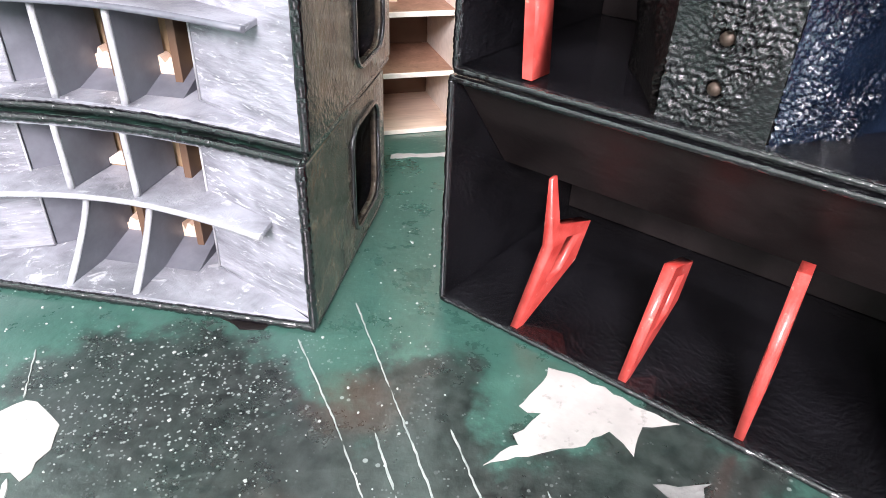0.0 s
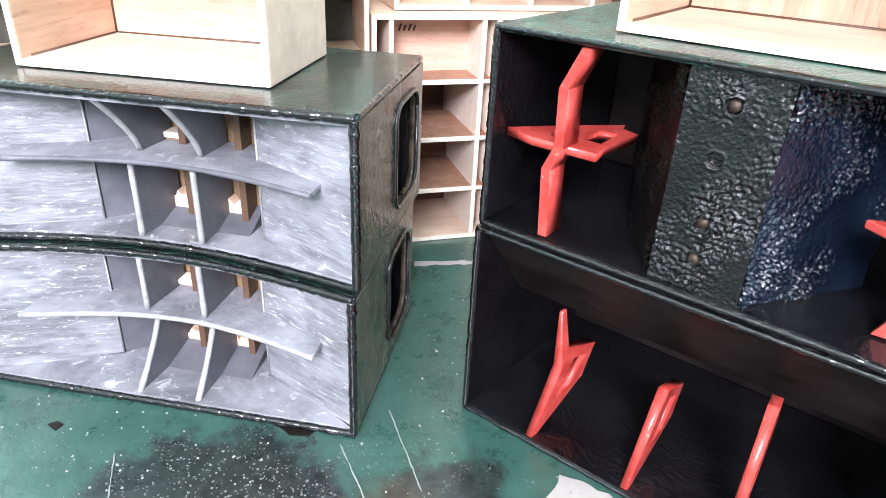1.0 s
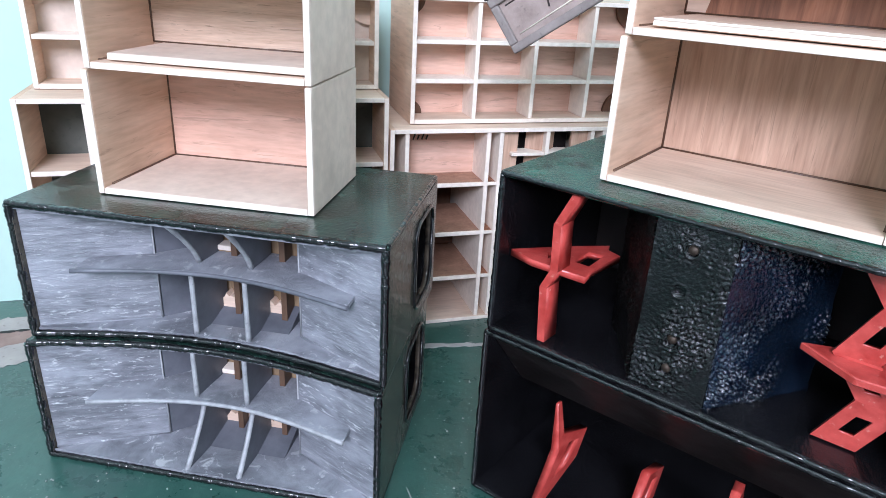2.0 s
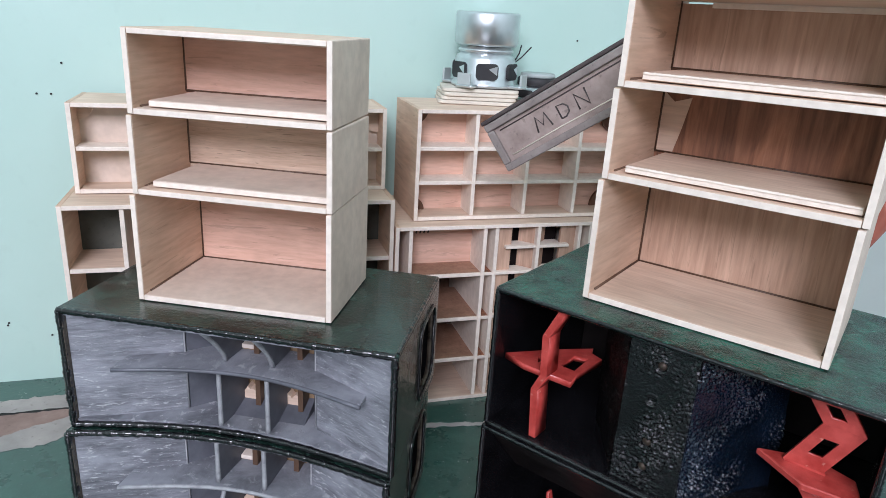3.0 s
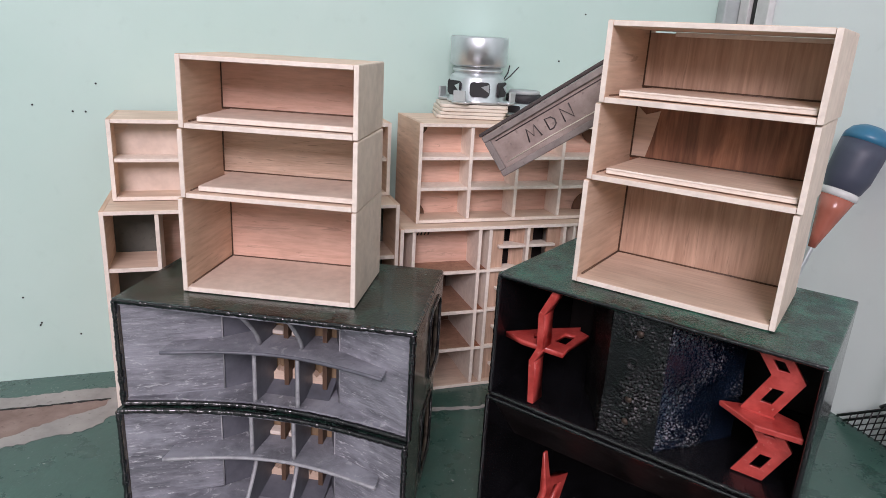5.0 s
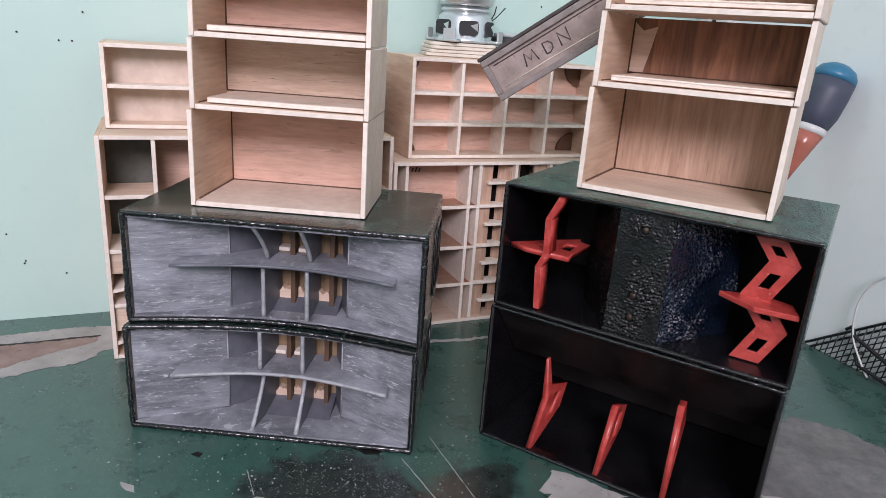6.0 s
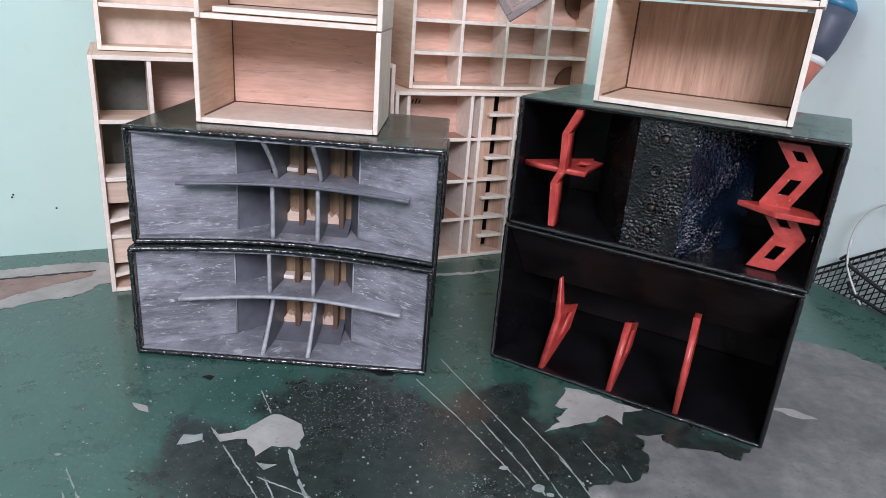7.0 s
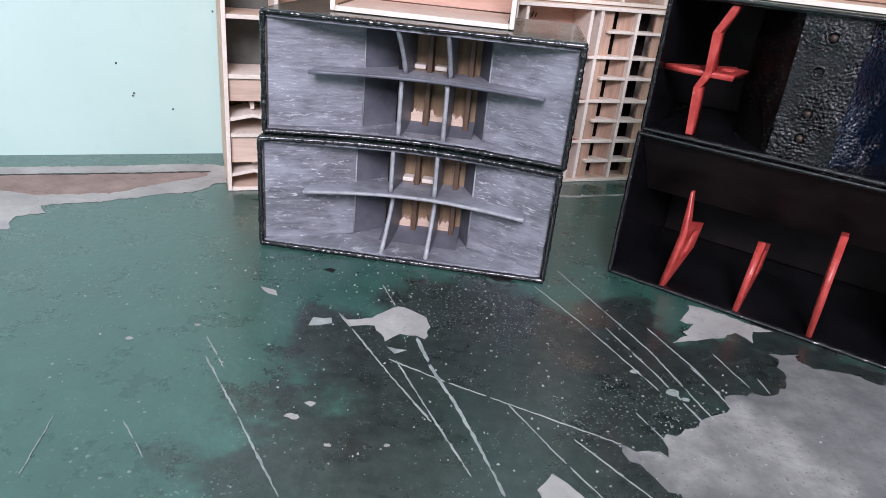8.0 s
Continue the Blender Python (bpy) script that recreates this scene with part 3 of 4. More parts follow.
SCRATCHES = [
    ([(-0.118, -0.082), (-0.079, -0.131), (-0.052, -0.163)], 0.0009), ([(-0.078, -0.118), (-0.053, -0.158), (-0.03, -0.194)], 0.0008),
    ([(-0.071, -0.093), (-0.057, -0.123), (-0.044, -0.144), (-0.031, -0.169), (-0.015, -0.202)], 0.0019), ([(-0.103, -0.037), (-0.09, -0.061)], 0.0009),
    ([(-0.173, -0.141), (-0.143, -0.176), (-0.104, -0.223)], 0.0010), ([(-0.181, -0.123), (-0.161, -0.147)], 0.0006),
    ([(-0.082, -0.118), (-0.05, -0.13), (-0.017, -0.14), (0.037, -0.157)], 0.0005), ([(-0.017, -0.14), (0.008, -0.173), (0.026, -0.194)], 0.0006),
    ([(0.011, 0.021), (0.034, -0.019), (0.063, -0.07), (0.086, -0.126)], 0.0007), ([(-0.005, -0.008), (0.025, -0.05), (0.063, -0.11)], 0.0007),
    ([(0.039, -0.05), (0.063, -0.094), (0.08, -0.13)], 0.0010), ([(0.065, -0.043), (0.087, -0.084), (0.098, -0.115)], 0.0006),
    ([(0.1, -0.062), (0.113, -0.092)], 0.0006), ([(0.12, -0.082), (0.123, -0.095)], 0.0006), ([(0.015, -0.159), (0.03, -0.173), (0.047, -0.189)], 0.0006),
    ([(0.084, -0.081), (0.095, -0.103)], 0.0007), ([(0.047, -0.131), (0.058, -0.148)], 0.0005), ([(-0.185, -0.196), (-0.165, -0.215)], 0.0005), ([(-0.215, -0.20), (-0.205, -0.235)], 0.0006),
]
for i, (pts, wd) in enumerate(SCRATCHES):
    scratch(pts, wd, 40 + i)

def bead(name, path, radius, seed, parent, mat):
    """A lumpy bead of thick paint along an edge."""
    rng = random.Random(seed)
    out = []
    for a, b in zip(path, path[1:]):
        a, b = Vector(a), Vector(b)
        n = max(2, int((b - a).length / 0.0009))
        out += [a.lerp(b, i / n) + Vector([rng.uniform(-1, 1) * 0.00010 for _ in range(3)]) for i in range(n)]
    part(name, rods([out + [Vector(path[-1])]], radius, 8, 0.18, seed), mat, parent)


def flakes(n, seed):
    """Loose crumbs and flakes of paint scattered before the cabinets."""
    rng = random.Random(seed)
    verts, faces = [], []
    for k in range(n):
        a, b = rng.choice((((-0.05, -0.045), (0.05, 0.03)), ((0.05, -0.12), (0.04, 0.03)), ((-0.10, -0.12), (0.10, 0.07)), ((0.03, 0.06), (0.025, 0.08)), ((-0.16, -0.06), (0.05, 0.05)), ((0.0, -0.16), (0.08, 0.04))))
        x, y, r = rng.gauss(a[0], b[0]), rng.gauss(a[1], b[1]), 0.00018 + 0.0007 * rng.random() ** 4
        if -0.202 < x < 0.003 and 0.0 < y < 0.125 or (0.883 * (y - 0.033) + 0.469 * (x - 0.0475) > -0.002 and x > 0.045):
            continue
        m, base, turn = rng.randint(4, 6), len(verts), rng.random() * 6
        ring = [(x + r * rng.uniform(0.6, 1.3) * math.cos(turn + 6.283 * i / m), y + r * rng.uniform(0.6, 1.3) * math.sin(turn + 6.283 * i / m)) for i in range(m)]
        verts += [(*p, 0.0001) for p in ring] + [(0.7 * (px - x) + x, 0.7 * (py - y) + y, 0.0003 + r * 0.4) for px, py in ring]
        faces += [[base + m + i for i in range(m)]] + [[base + i, base + (i + 1) % m, base + m + (i + 1) % m, base + m + i] for i in range(m)]
    me = bpy.data.meshes.new("paint_flakes")
    me.from_pydata(verts, [], faces)
    me.materials.append(scuff)
    tagged(new("paint_flakes", me), "scattered pale crumbs and flakes of paint", "paint flakes", "", "stuff")


flakes(1100, 5)

# ---------------------------------------------------------------- horn cabinets, grey fronts
HW, HH, HD, PT = 0.200, 0.0788, 0.118, 0.0035


def concave(x0, x1, dip, y1, n=14):
    """A board's plan: front edge dished inward by dip, straight back."""
    front = [(x0 + (x1 - x0) * i / n, dip * math.sin(math.pi * i / n)) for i in range(n + 1)]
    return front + [(x1, y1), (x0, y1)]


def horn_cabinet(m, dip_low, dip_high, label):
    t = thing("horn_cabinet", m, label, "speaker cabinet", "stacked horn cabinets")
    part("bottom_panel", prism(concave(0, HW, dip_low, HD), 0, PT, "z", 0.0012), black, t)
    part("top_panel", prism(concave(0, HW, dip_high, HD), HH - PT, HH, "z", 0.0012), black_top, t)
    hole = rounded(0.058, 0.104, 0.013, 0.066, 0.010)
    for x0, x1 in ((0, PT), (HW - PT, HW)):
        side = part("side_panel", pierced([(0.0, PT), (HD, PT), (HD, HH - PT), (0.0, HH - PT)], [hole], x0, x1, "x"), black_side, t)
    part("handle_cup", slab(HW - 0.022, HW - 0.019, 0.05, 0.112, 0.006, HH - 0.006), ply_dark, t, "bare brown plywood behind the hand hole")
    part("handle_cup", slab(0.019, 0.022, 0.05, 0.112, 0.006, HH - 0.006), black_smooth, t)
    part("rim", rods([[(HW + 0.0005, y, z) for y, z in hole + hole[:1]]], 0.0012), black, side)
    part("back_panel", slab(PT, HW - PT, HD - PT, HD, PT, HH - PT), black, t)
    z0, z1 = PT, HH - PT
    part("flare", plate((PT, 0.003), (0.0605, 0.030), z0, z1, 0.003), grey, t)
    part("flare", plate((0.1435, 0.030), (HW - PT, 0.003), z0, z1, 0.003), grey, t)
    # Inner walls take the darker grey: the throat's shade is put into the colour.
    part("inner_flare", plate((0.0605, 0.0305), (0.0795, 0.049), z0, z1, 0.003), dark_grey, t, "inner wall, grey darkened for throat shade")
    part("inner_flare", plate((0.1355, 0.049), (0.1435, 0.0305), z0, z1, 0.003), dark_grey, t, "inner wall, grey darkened for throat shade")
    for za, zb, dip in ((z0, z0 + 0.0014, dip_low), (z1 - 0.0014, z1, dip_high)):
        n = 14
        xs = [PT + (HW - 2 * PT) * i / n for i in range(n + 1)]
        plan = [(x, 0.0012 + dip * math.sin(math.pi * x / HW)) for x in xs] + [(0.1455, 0.034), (0.138, 0.050), (0.077, 0.050), (0.0585, 0.034)]
        part("mouth_lining", prism(plan, za, zb, "z", 0), grey, t)
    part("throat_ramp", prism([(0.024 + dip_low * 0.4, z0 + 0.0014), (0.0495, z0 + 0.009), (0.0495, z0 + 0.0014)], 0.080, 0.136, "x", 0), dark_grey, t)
    back = part("throat_back", slab(0.066, 0.146, 0.050, 0.053, z0, z1), ply_tan, t, "bare tan plywood throat wall")
    # First slat is black: it paints in the unlit gap beside the fin.
    for xa, mat in ((0.0812, black_smooth), (0.1005, glue), (0.1285, glue)):
        part("throat_slat", slab(xa, xa + 0.0034, 0.039, 0.0498, z0 + 0.002, z1, 0.0003), mat, t, "dark brown plywood slat" if mat is glue else "black slat put in for the gap's shade")
    rng = random.Random(int(1e4 * dip_low) + 3)
    for k, (xa, xb) in enumerate(((0.0905, 0.0995), (0.1045, 0.1140), (0.1200, 0.1280))):
        tips = [(xb - (xb - xa) * i / 6, z0 + 0.0125 + rng.uniform(-0.0022, 0.0035)) for i in range(7)]
        part("wood_scrap", prism([(xa, z0 + 0.006), (xb, z0 + 0.006)] + tips, 0.043 + 0.002 * (k % 2), 0.0497, "y", 0), ply_x, back, "pale ragged scrap of wood")
        if k < 2:
            part("wood_scrap", slab(xa + 0.001, xb, 0.041, 0.0497, 0.0462, 0.0492, 0.0006), edge_wood, back, "pale scrap of wood")
            part("wood_scrap", prism([(xa, 0.0448), (xb, 0.0448), (xb, 0.0455), (xa + 0.004, 0.0462 + 0.001 * rng.random())], 0.043, 0.0497, "y", 0), ply_tan, back, "tan scrap of wood")
    zm = 0.0435
    vane = part("vane", prism(concave(0.031, 0.180, 0.015, 0.049), zm - 0.0012, zm + 0.0012, "z", 0.0003), grey, t)
    part("vane_edge", rods([[(x, y, zm) for x, y in concave(0.031, 0.180, 0.015, 0.049)[:15]]], 0.0013, 6, 0.15), edge_grey if dip_low < 0.01 else dark_grey, vane, "pale front edge" if dip_low < 0.01 else "dark front edge")
    for x_f, x_b in ((0.0855, 0.093), (0.1170, 0.120)):
        for lo, hi, dip in ((z0, zm - 0.0012, dip_low), (zm + 0.0012, z1, dip_high)):
            near_low = lo == z0
            ys = []
            for i in range(9):
                f = i / 8
                z = lo + (hi - lo) * f
                out = 1 - f if near_low else f
                deep = 0.027 if dip < 0.01 else 0.019
                ys.append((deep + (dip + 0.003 - deep) * out ** 1.35, z))
            bm = prism(ys + [(0.048, hi), (0.048, lo)], -0.0012, 0.0012, "x", 0.0003)
            for v in bm.verts:
                v.co.x += x_f + (x_b - x_f) * v.co.y / 0.07
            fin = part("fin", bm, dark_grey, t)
            edge = [(x_f + (x_b - x_f) * y / 0.07, y - 0.0004, z) for y, z in ys]
            part("fin_edge", rods([edge], 0.0016, 5, 0.15), edge_grey, fin, "pale grey front edge")
    for z, dip in ((0.0018, dip_low), (HH - 0.0018, dip_high)):
        bead("paint_bead", [(x, y + 0.0006, z) for x, y in concave(0.001, HW - 0.001, dip, HD)[:15]], 0.0020, int(1e5 * z) + int(1e3 * dip), t, black_bead)
    for x in (0.0016, HW - 0.0016):
        bead("paint_bead", [(x, 0.0006, 0.002), (x, 0.0006, HH - 0.002)], 0.0021, int(1e5 * x), t, black_bead)
    for a, b in (((PT, 0.0030), (0.0605, 0.0296)), ((0.1435, 0.0296), (HW - PT, 0.0030))):
        for z in (z0 + 0.0016, z1 - 0.0016):
            part("paint_ridge", rods([[(*a, z), (*b, z)]], 0.0005, 5), grey, t, "pale ridge of grey paint")
    for x in (0.0603, 0.1437):
        part("paint_ridge", rods([[(x, 0.0296, z0 + 0.002), (x, 0.0296, z1 - 0.002)]], 0.0006, 5), edge_grey, t, "pale ridge of grey paint")
    bead("paint_bead", [(HW - 0.001, 0.002, HH - 0.001), (HW - 0.001, HD - 0.002, HH - 0.001)], 0.0013, 77, t, black_bead)
    return t


horn_cabinet(pose(-0.1990, -0.0040, 0, 0, 0, 0.7), 0.0, 0.016, "black horn cabinet with brushed grey finned mouth, standing on the floor")
horn_cabinet(pose(-0.1972, 0.0002, HH + 0.0004, 0, 0, 0.2), 0.016, 0.0, "black horn cabinet with brushed grey mouth, stacked on its twin")

# ---------------------------------------------------------------- black bass cabinets with red braces
BW, BD, BH1, BH2 = 0.187, 0.116, 0.104, 0.086
BASE_R = pose(0.0465, 0.0325, 0, 0, 0, -28)


def shell(t, w, h, d, pt, m_front, m_top):
    part("bottom_panel", slab(0, w, 0, d, 0, pt, 0.001), m_front, t)
    part("top_panel", slab(0, w, 0, d, h - pt, h, 0.001), m_top, t)
    part("side_panel", slab(0, pt, 0, d, pt, h - pt, 0.0008), m_front, t)
    part("side_panel", slab(w - pt, w, 0, d, pt, h - pt, 0.0008), m_front, t)
    part("back_panel", slab(pt, w - pt, d - pt, d, pt, h - pt), black_smooth, t)
    for z in (0.0014, h - 0.0014):
        bead("paint_bead", [(0.001, 0.0005, z), (w - 0.001, 0.0005, z)], 0.0013, int(1e5 * (z + h)), t, black_bead)
    for x in (0.0013, w - 0.0013):
        bead("paint_bead", [(x, 0.0005, 0.002), (x, 0.0005, h - 0.002)], 0.0013, int(1e5 * (x + h)), t, black_bead)


def scoop_cabinet(m):
    t = thing("scoop_cabinet", m, "glossy black bass cabinet with three upright red fins", "speaker cabinet", "black cabinets with red braces")
    shell(t, BW, BH1, BD, 0.003, black, black)
    part("baffle", prism([(0.004, BH1 - 0.0035), (0.040, 0.056), (0.043, 0.056), (0.010, BH1 - 0.0035)], 0.0035, BW - 0.0035, "x", 0), black_smooth, t)
    spec = [(0.0385, 0.15, [(0.002, 0.003), (0.018, 0.037), (0.0140, 0.069), (0.0168, 0.070), (0.0215, 0.047), (0.043, 0.041), (0.036, 0.024), (0.006, 0.003)], [(0.037, 0.037), (0.027, 0.039), (0.016, 0.020), (0.026, 0.023)]),
            (0.0885, 0.04, [(0.002, 0.003), (0.024, 0.046), (0.043, 0.040), (0.037, 0.024), (0.006, 0.003)], [(0.037, 0.037), (0.028, 0.040), (0.017, 0.020), (0.027, 0.023)]),
            (0.1335, -0.06, [(0.002, 0.003), (0.013, 0.068), (0.017, 0.066), (0.021, 0.068), (0.035, 0.045), (0.006, 0.003)], [(0.021, 0.052), (0.018, 0.050), (0.010, 0.022), (0.016, 0.030)])]
    for x, slant, outer, slot in spec:
        bm = pierced(outer, [slot], -0.0018, 0.0018, "x")
        for v in bm.verts:
            top = max(0.0, (v.co.z - 0.040) / 0.030)
            v.co.x *= 1.35 - (0.95 if x < 0.05 else 0.15) * min(1.0, top) - 0.5 * max(0.0, 1 - v.co.z / 0.024)
            v.co.x += x + slant * v.co.y
        part("fin", bm, red, t, "red painted plywood fin with a slot")
    return t


def band(t, name, left, width, y0, y1, slots):
    """A zigzag brace of flat arms between the points of left (x, z)."""
    for (ax, az), (bx, bz) in zip(left, left[1:]):
        outer = [(ax, az), (ax + width, az), (bx + width, bz), (bx, bz)]
        hole = []
        if slots:
            def at(u, f):
                return (ax + (bx - ax) * f + width * u, az + (bz - az) * f)
            hole = [[at(0.32, 0.3), at(0.68, 0.3), at(0.68, 0.72), at(0.32, 0.72)]]
        part(name, pierced(outer, hole, y0, y1, "y"), red, t, "red painted plywood brace")


def pebbled(x0, x1, z0, z1, seed, pits=(), step=0.0005, relief=0.0021):
    """A panel's face with a skin of thick dripped paint, in its own plane (x, z), bulging towards -y."""
    nx, nz = int((x1 - x0) / step), int((z1 - z0) / step)
    bm = bmesh.new()
    rows = []
    for j in range(nz + 1):
        row = []
        for i in range(nx + 1):
            x, z = x0 + (x1 - x0) * i / nx, z0 + (z1 - z0) * j / nz
            p = Vector((x * 900, seed, z * 480))
            h = abs(noise.noise(p)) + 0.5 * abs(noise.noise(p * 2.1))
            y = -relief * (1.0 - min(1.0, 1.5 * h)) * max(0.08, 0.5 + 1.6 * noise.noise(Vector((x * 55, seed + 9, z * 45))))
            for cx, cz, r in pits:
                d = math.hypot(x - cx, z - cz)
                if d < r:
                    y = 0.0028
                elif d < r + 0.0011:
                    y -= 0.0003
            row.append(bm.verts.new((x, y, z)))
        rows.append(row)
    for a, b in zip(rows, rows[1:]):
        for i in range(nx):
            bm.faces.new((a[i], a[i + 1], b[i + 1], b[i])).smooth = True
    return bm


def fold_cabinet(m):
    t = thing("folded_horn_cabinet", m, "black pebbled bass cabinet with zigzag red braces in two mouths", "speaker cabinet", "black cabinets with red braces")
    shell(t, BW, BH2, BD, 0.003, black, black_teal)
    z0, z1 = 0.003, BH2 - 0.003
    pits = [(0.0935, 0.072, 0.0027), (0.0915, 0.053, 0.0027), (0.0925, 0.030, 0.0027), (0.0925, 0.0155, 0.0027)]
    centre = part("centre_panel", slab(0.0775, 0.1105, 0.0062, 0.009, z0, z1, 0), black_smooth, t)
    skin = pebbled(0.0772, 0.1108, z0, z1, 3.0, pits)
    bmesh.ops.translate(skin, vec=(0, 0.0032, 0), verts=skin.verts)
    part("paint_skin", skin, black_rough, centre, "thick dripped black coating")
    for (ax, ay), (bx, by), mat, seed in (((0.1105, 0.0035), (0.142, 0.052), black_blue_sheen, 5.0), ((0.046, 0.052), (0.0775, 0.0035), black_dull, 7.0)):
        l = math.hypot(bx - ax, by - ay)
        face = part("facet", plate((ax - (by - ay) / l * 0.0022, ay + (bx - ax) / l * 0.0022), (bx - (by - ay) / l * 0.0022, by + (bx - ax) / l * 0.0022), z0, z1, 0.001), black_smooth, t)
        skin = pebbled(0, l, z0, z1, seed)
        bmesh.ops.transform(skin, matrix=pose(ax, ay, 0, 0, 0, math.degrees(math.atan2(by - ay, bx - ax))), verts=skin.verts)
        part("paint_skin", skin, mat, face, "thick dripped black coating, tinted for a blue sheen" if mat is black_blue_sheen else "thick dripped black coating")
    part("inner_board", slab(0.05, 0.14, 0.052, 0.056, z0, z1), black_smooth, t)
    for hx, hz in ((0.0935, 0.072), (0.0925, 0.030), (0.0925, 0.0155)):
        b = lathe([(0.0001, -0.0005), (0.0021, -0.0005), (0.0021, 0.0008), (0.0001, 0.0012)], 12)
        bmesh.ops.transform(b, matrix=pose(hx, 0.0045, hz, 90, 0, 0), verts=b.verts)
        part("bolt", b, dull_bolt, centre, "dull brown bolt in a hole")
    z = -BH1
    band(t, "brace", [(0.0375, 0.186 + z), (0.0300, 0.170 + z), (0.0310, 0.147 + z), (0.0265, 0.137 + z), (0.0285, 0.108 + z)], 0.0040, 0.0025, 0.0145, False)
    band(t, "brace", [(0.1515, 0.183 + z), (0.161, 0.170 + z), (0.1495, 0.147 + z), (0.162, 0.130 + z), (0.151, 0.108 + z)], 0.0165, 0.016, 0.019, True)
    part("brace", pierced([(0.0035, 0.011), (0.018, 0.0070), (0.047, 0.0075), (0.0455, 0.017), (0.048, 0.043), (0.040, 0.046), (0.038, 0.052), (0.024, 0.037)], [[(0.034, 0.036), (0.034, 0.020), (0.0425, 0.020), (0.042, 0.038)], [(0.019, 0.021), (0.023, 0.014), (0.0245, 0.025)]], 0.0395, 0.0430), red, t, "red painted plywood diamond brace")
    part("brace", prism([(0.138, 0.018), (0.160, 0.003), (0.183, 0.005), (0.178, 0.022), (0.160, 0.028)], 0.0385, 0.0418), red, t, "red painted plywood diamond brace")
    return t


scoop_cabinet(BASE_R)
fold_cabinet(BASE_R @ pose(0.0012, 0.0008, BH1 + 0.0004, 0, 0, 0))

# ---------------------------------------------------------------- raw plywood boxes on top


def ply_box(m, h, lid, label, floor_board, back, w, d, inset):
    t = thing("plywood_box", m, label, "wooden box", "stacked plywood boxes")
    p, db = 0.0033, d - inset
    # Left side warm, right side pale: bounce and direct light put into the wood.
    sides = [part("side_panel", slab(0, p, 0, d, 0, h, 0.0004), ply_y, t), part("side_panel", slab(w - p, w, 0, d, 0, h, 0.0008), ply_plain, t)]
    bottom = part("bottom_panel", slab(p, w - p, 0.0002, d, 0, p, 0.0004), ply_plain if back is ply_pink else ply_x, t)
    part("back_panel", slab(p, w - p, db - 0.003, db - 0.0002, p, h - (0.0045 if lid else 0.001), 0.0003), back, t)
    if floor_board:
        board = part("floor_board", slab(p + 0.006, w - p - 0.0006, 0.005, db - 0.0035, p + 0.0006, p + 0.0042, 0.0006), ply_x if back in (ply_z, ply_red) else ply_plain, t, "loose floor board")
        part("edge_strip", slab(p + 0.0065, w - p - 0.001, 0.0043, 0.0049, p + 0.001, p + 0.0038, 0.0001), edge_wood, board, "pale sawn edge")
        if back in (ply_z, ply_red):
            bead("splintered_edge", [(p + 0.0066, 0.0046, p + 0.0036), (w - p - 0.0012, 0.0046, p + 0.0036)], 0.0007, int(1e5 * h), board, edge_wood)
    if lid:
        lid_ob = part("top_panel", slab(p, w - p, 0.0002, d, h - p, h - 0.0001, 0.0004), ply_x, t)
        # Pale strip put in for the slit of light above the back panel.
        part("batten", slab(0.02, w - p - 0.0005, db - 0.0062, db - 0.0032, h - p - 0.003, h - p - 0.0005, 0.0003), edge_wood, lid_ob, "thin pale strip painting in the light slit at the back")
        part("edge_strip", slab(p + 0.0002, w - p - 0.0002, -0.0005, 0.0, h - p + 0.0003, h - 0.0004, 0.0001), edge_wood, lid_ob, "pale sawn edge")
    yb, zf = db - 0.0032, p + (0.0044 if floor_board else 0.0002)
    part("glue_line", rods([[(p + 0.0002, yb, zf), (w - p - 0.0002, yb, zf)], [(p + 0.0002, yb, zf), (p + 0.0002, yb, h - 0.002)], [(w - p - 0.0002, yb, zf), (w - p - 0.0002, yb, h - 0.002)], [(p + 0.0003, 0.006, p + 0.0002), (p + 0.0003, yb, p + 0.0002)], [(w - p - 0.0003, 0.006, p + 0.0002), (w - p - 0.0003, yb, p + 0.0002)]], 0.00075, 5, 0.4, int(1e5 * h)), glue, t, "brown line of dried glue")
    if back is ply_red:
        part("bare_patch", prism([(p + 0.001, p + 0.005), (p + 0.010, p + 0.005), (p + 0.013, p + 0.018), (p + 0.016, h - 0.006), (p + 0.007, h - 0.009), (p + 0.001, h - 0.004)], db - 0.0034, db - 0.0031, "y", 0), ply_x, t, "pale patch of torn veneer")
    for side, x in zip(sides, (0, w - p)):
        part("edge_strip", slab(x + 0.0002, x + p - 0.0002, -0.0006, -0.0001, 0.0004, h - 0.0004, 0.0001), edge_wood, side, "pale sawn edge")
    part("edge_strip", slab(p + 0.0002, w - p - 0.0002, -0.0005, 0.0, 0.0002, p - 0.0002, 0.0001), edge_wood, bottom, "pale sawn edge")
    return t


def stack(m, backs, shapes, lift):
    """Three boxes on one another; shapes: each one's shift along its front, width, turn and how far its back is let in."""
    z = 0.0
    for k, (back, (shift, w, turn, inset), (h, lid, fb, label)) in enumerate(zip(backs, shapes, ((0.0630, False, False, "tall open plywood box at the foot of a stack"), (0.0440, False, True, "low open plywood box in the middle of a stack"), (0.0445, True, True, "low plywood box with a lid crowning a stack")))):
        h += lift * (k == 0)
        ply_box(m @ pose(shift, (0, 0.0003, -0.0004)[k], z, 0, 0, turn), h, lid, label, fb, back, w, (0.0725, 0.0685, 0.0700)[k], inset)
        z += h + 0.0005


TOP_L, TOP_R = 2 * HH + 0.0008, BH1 + BH2 + 0.0008
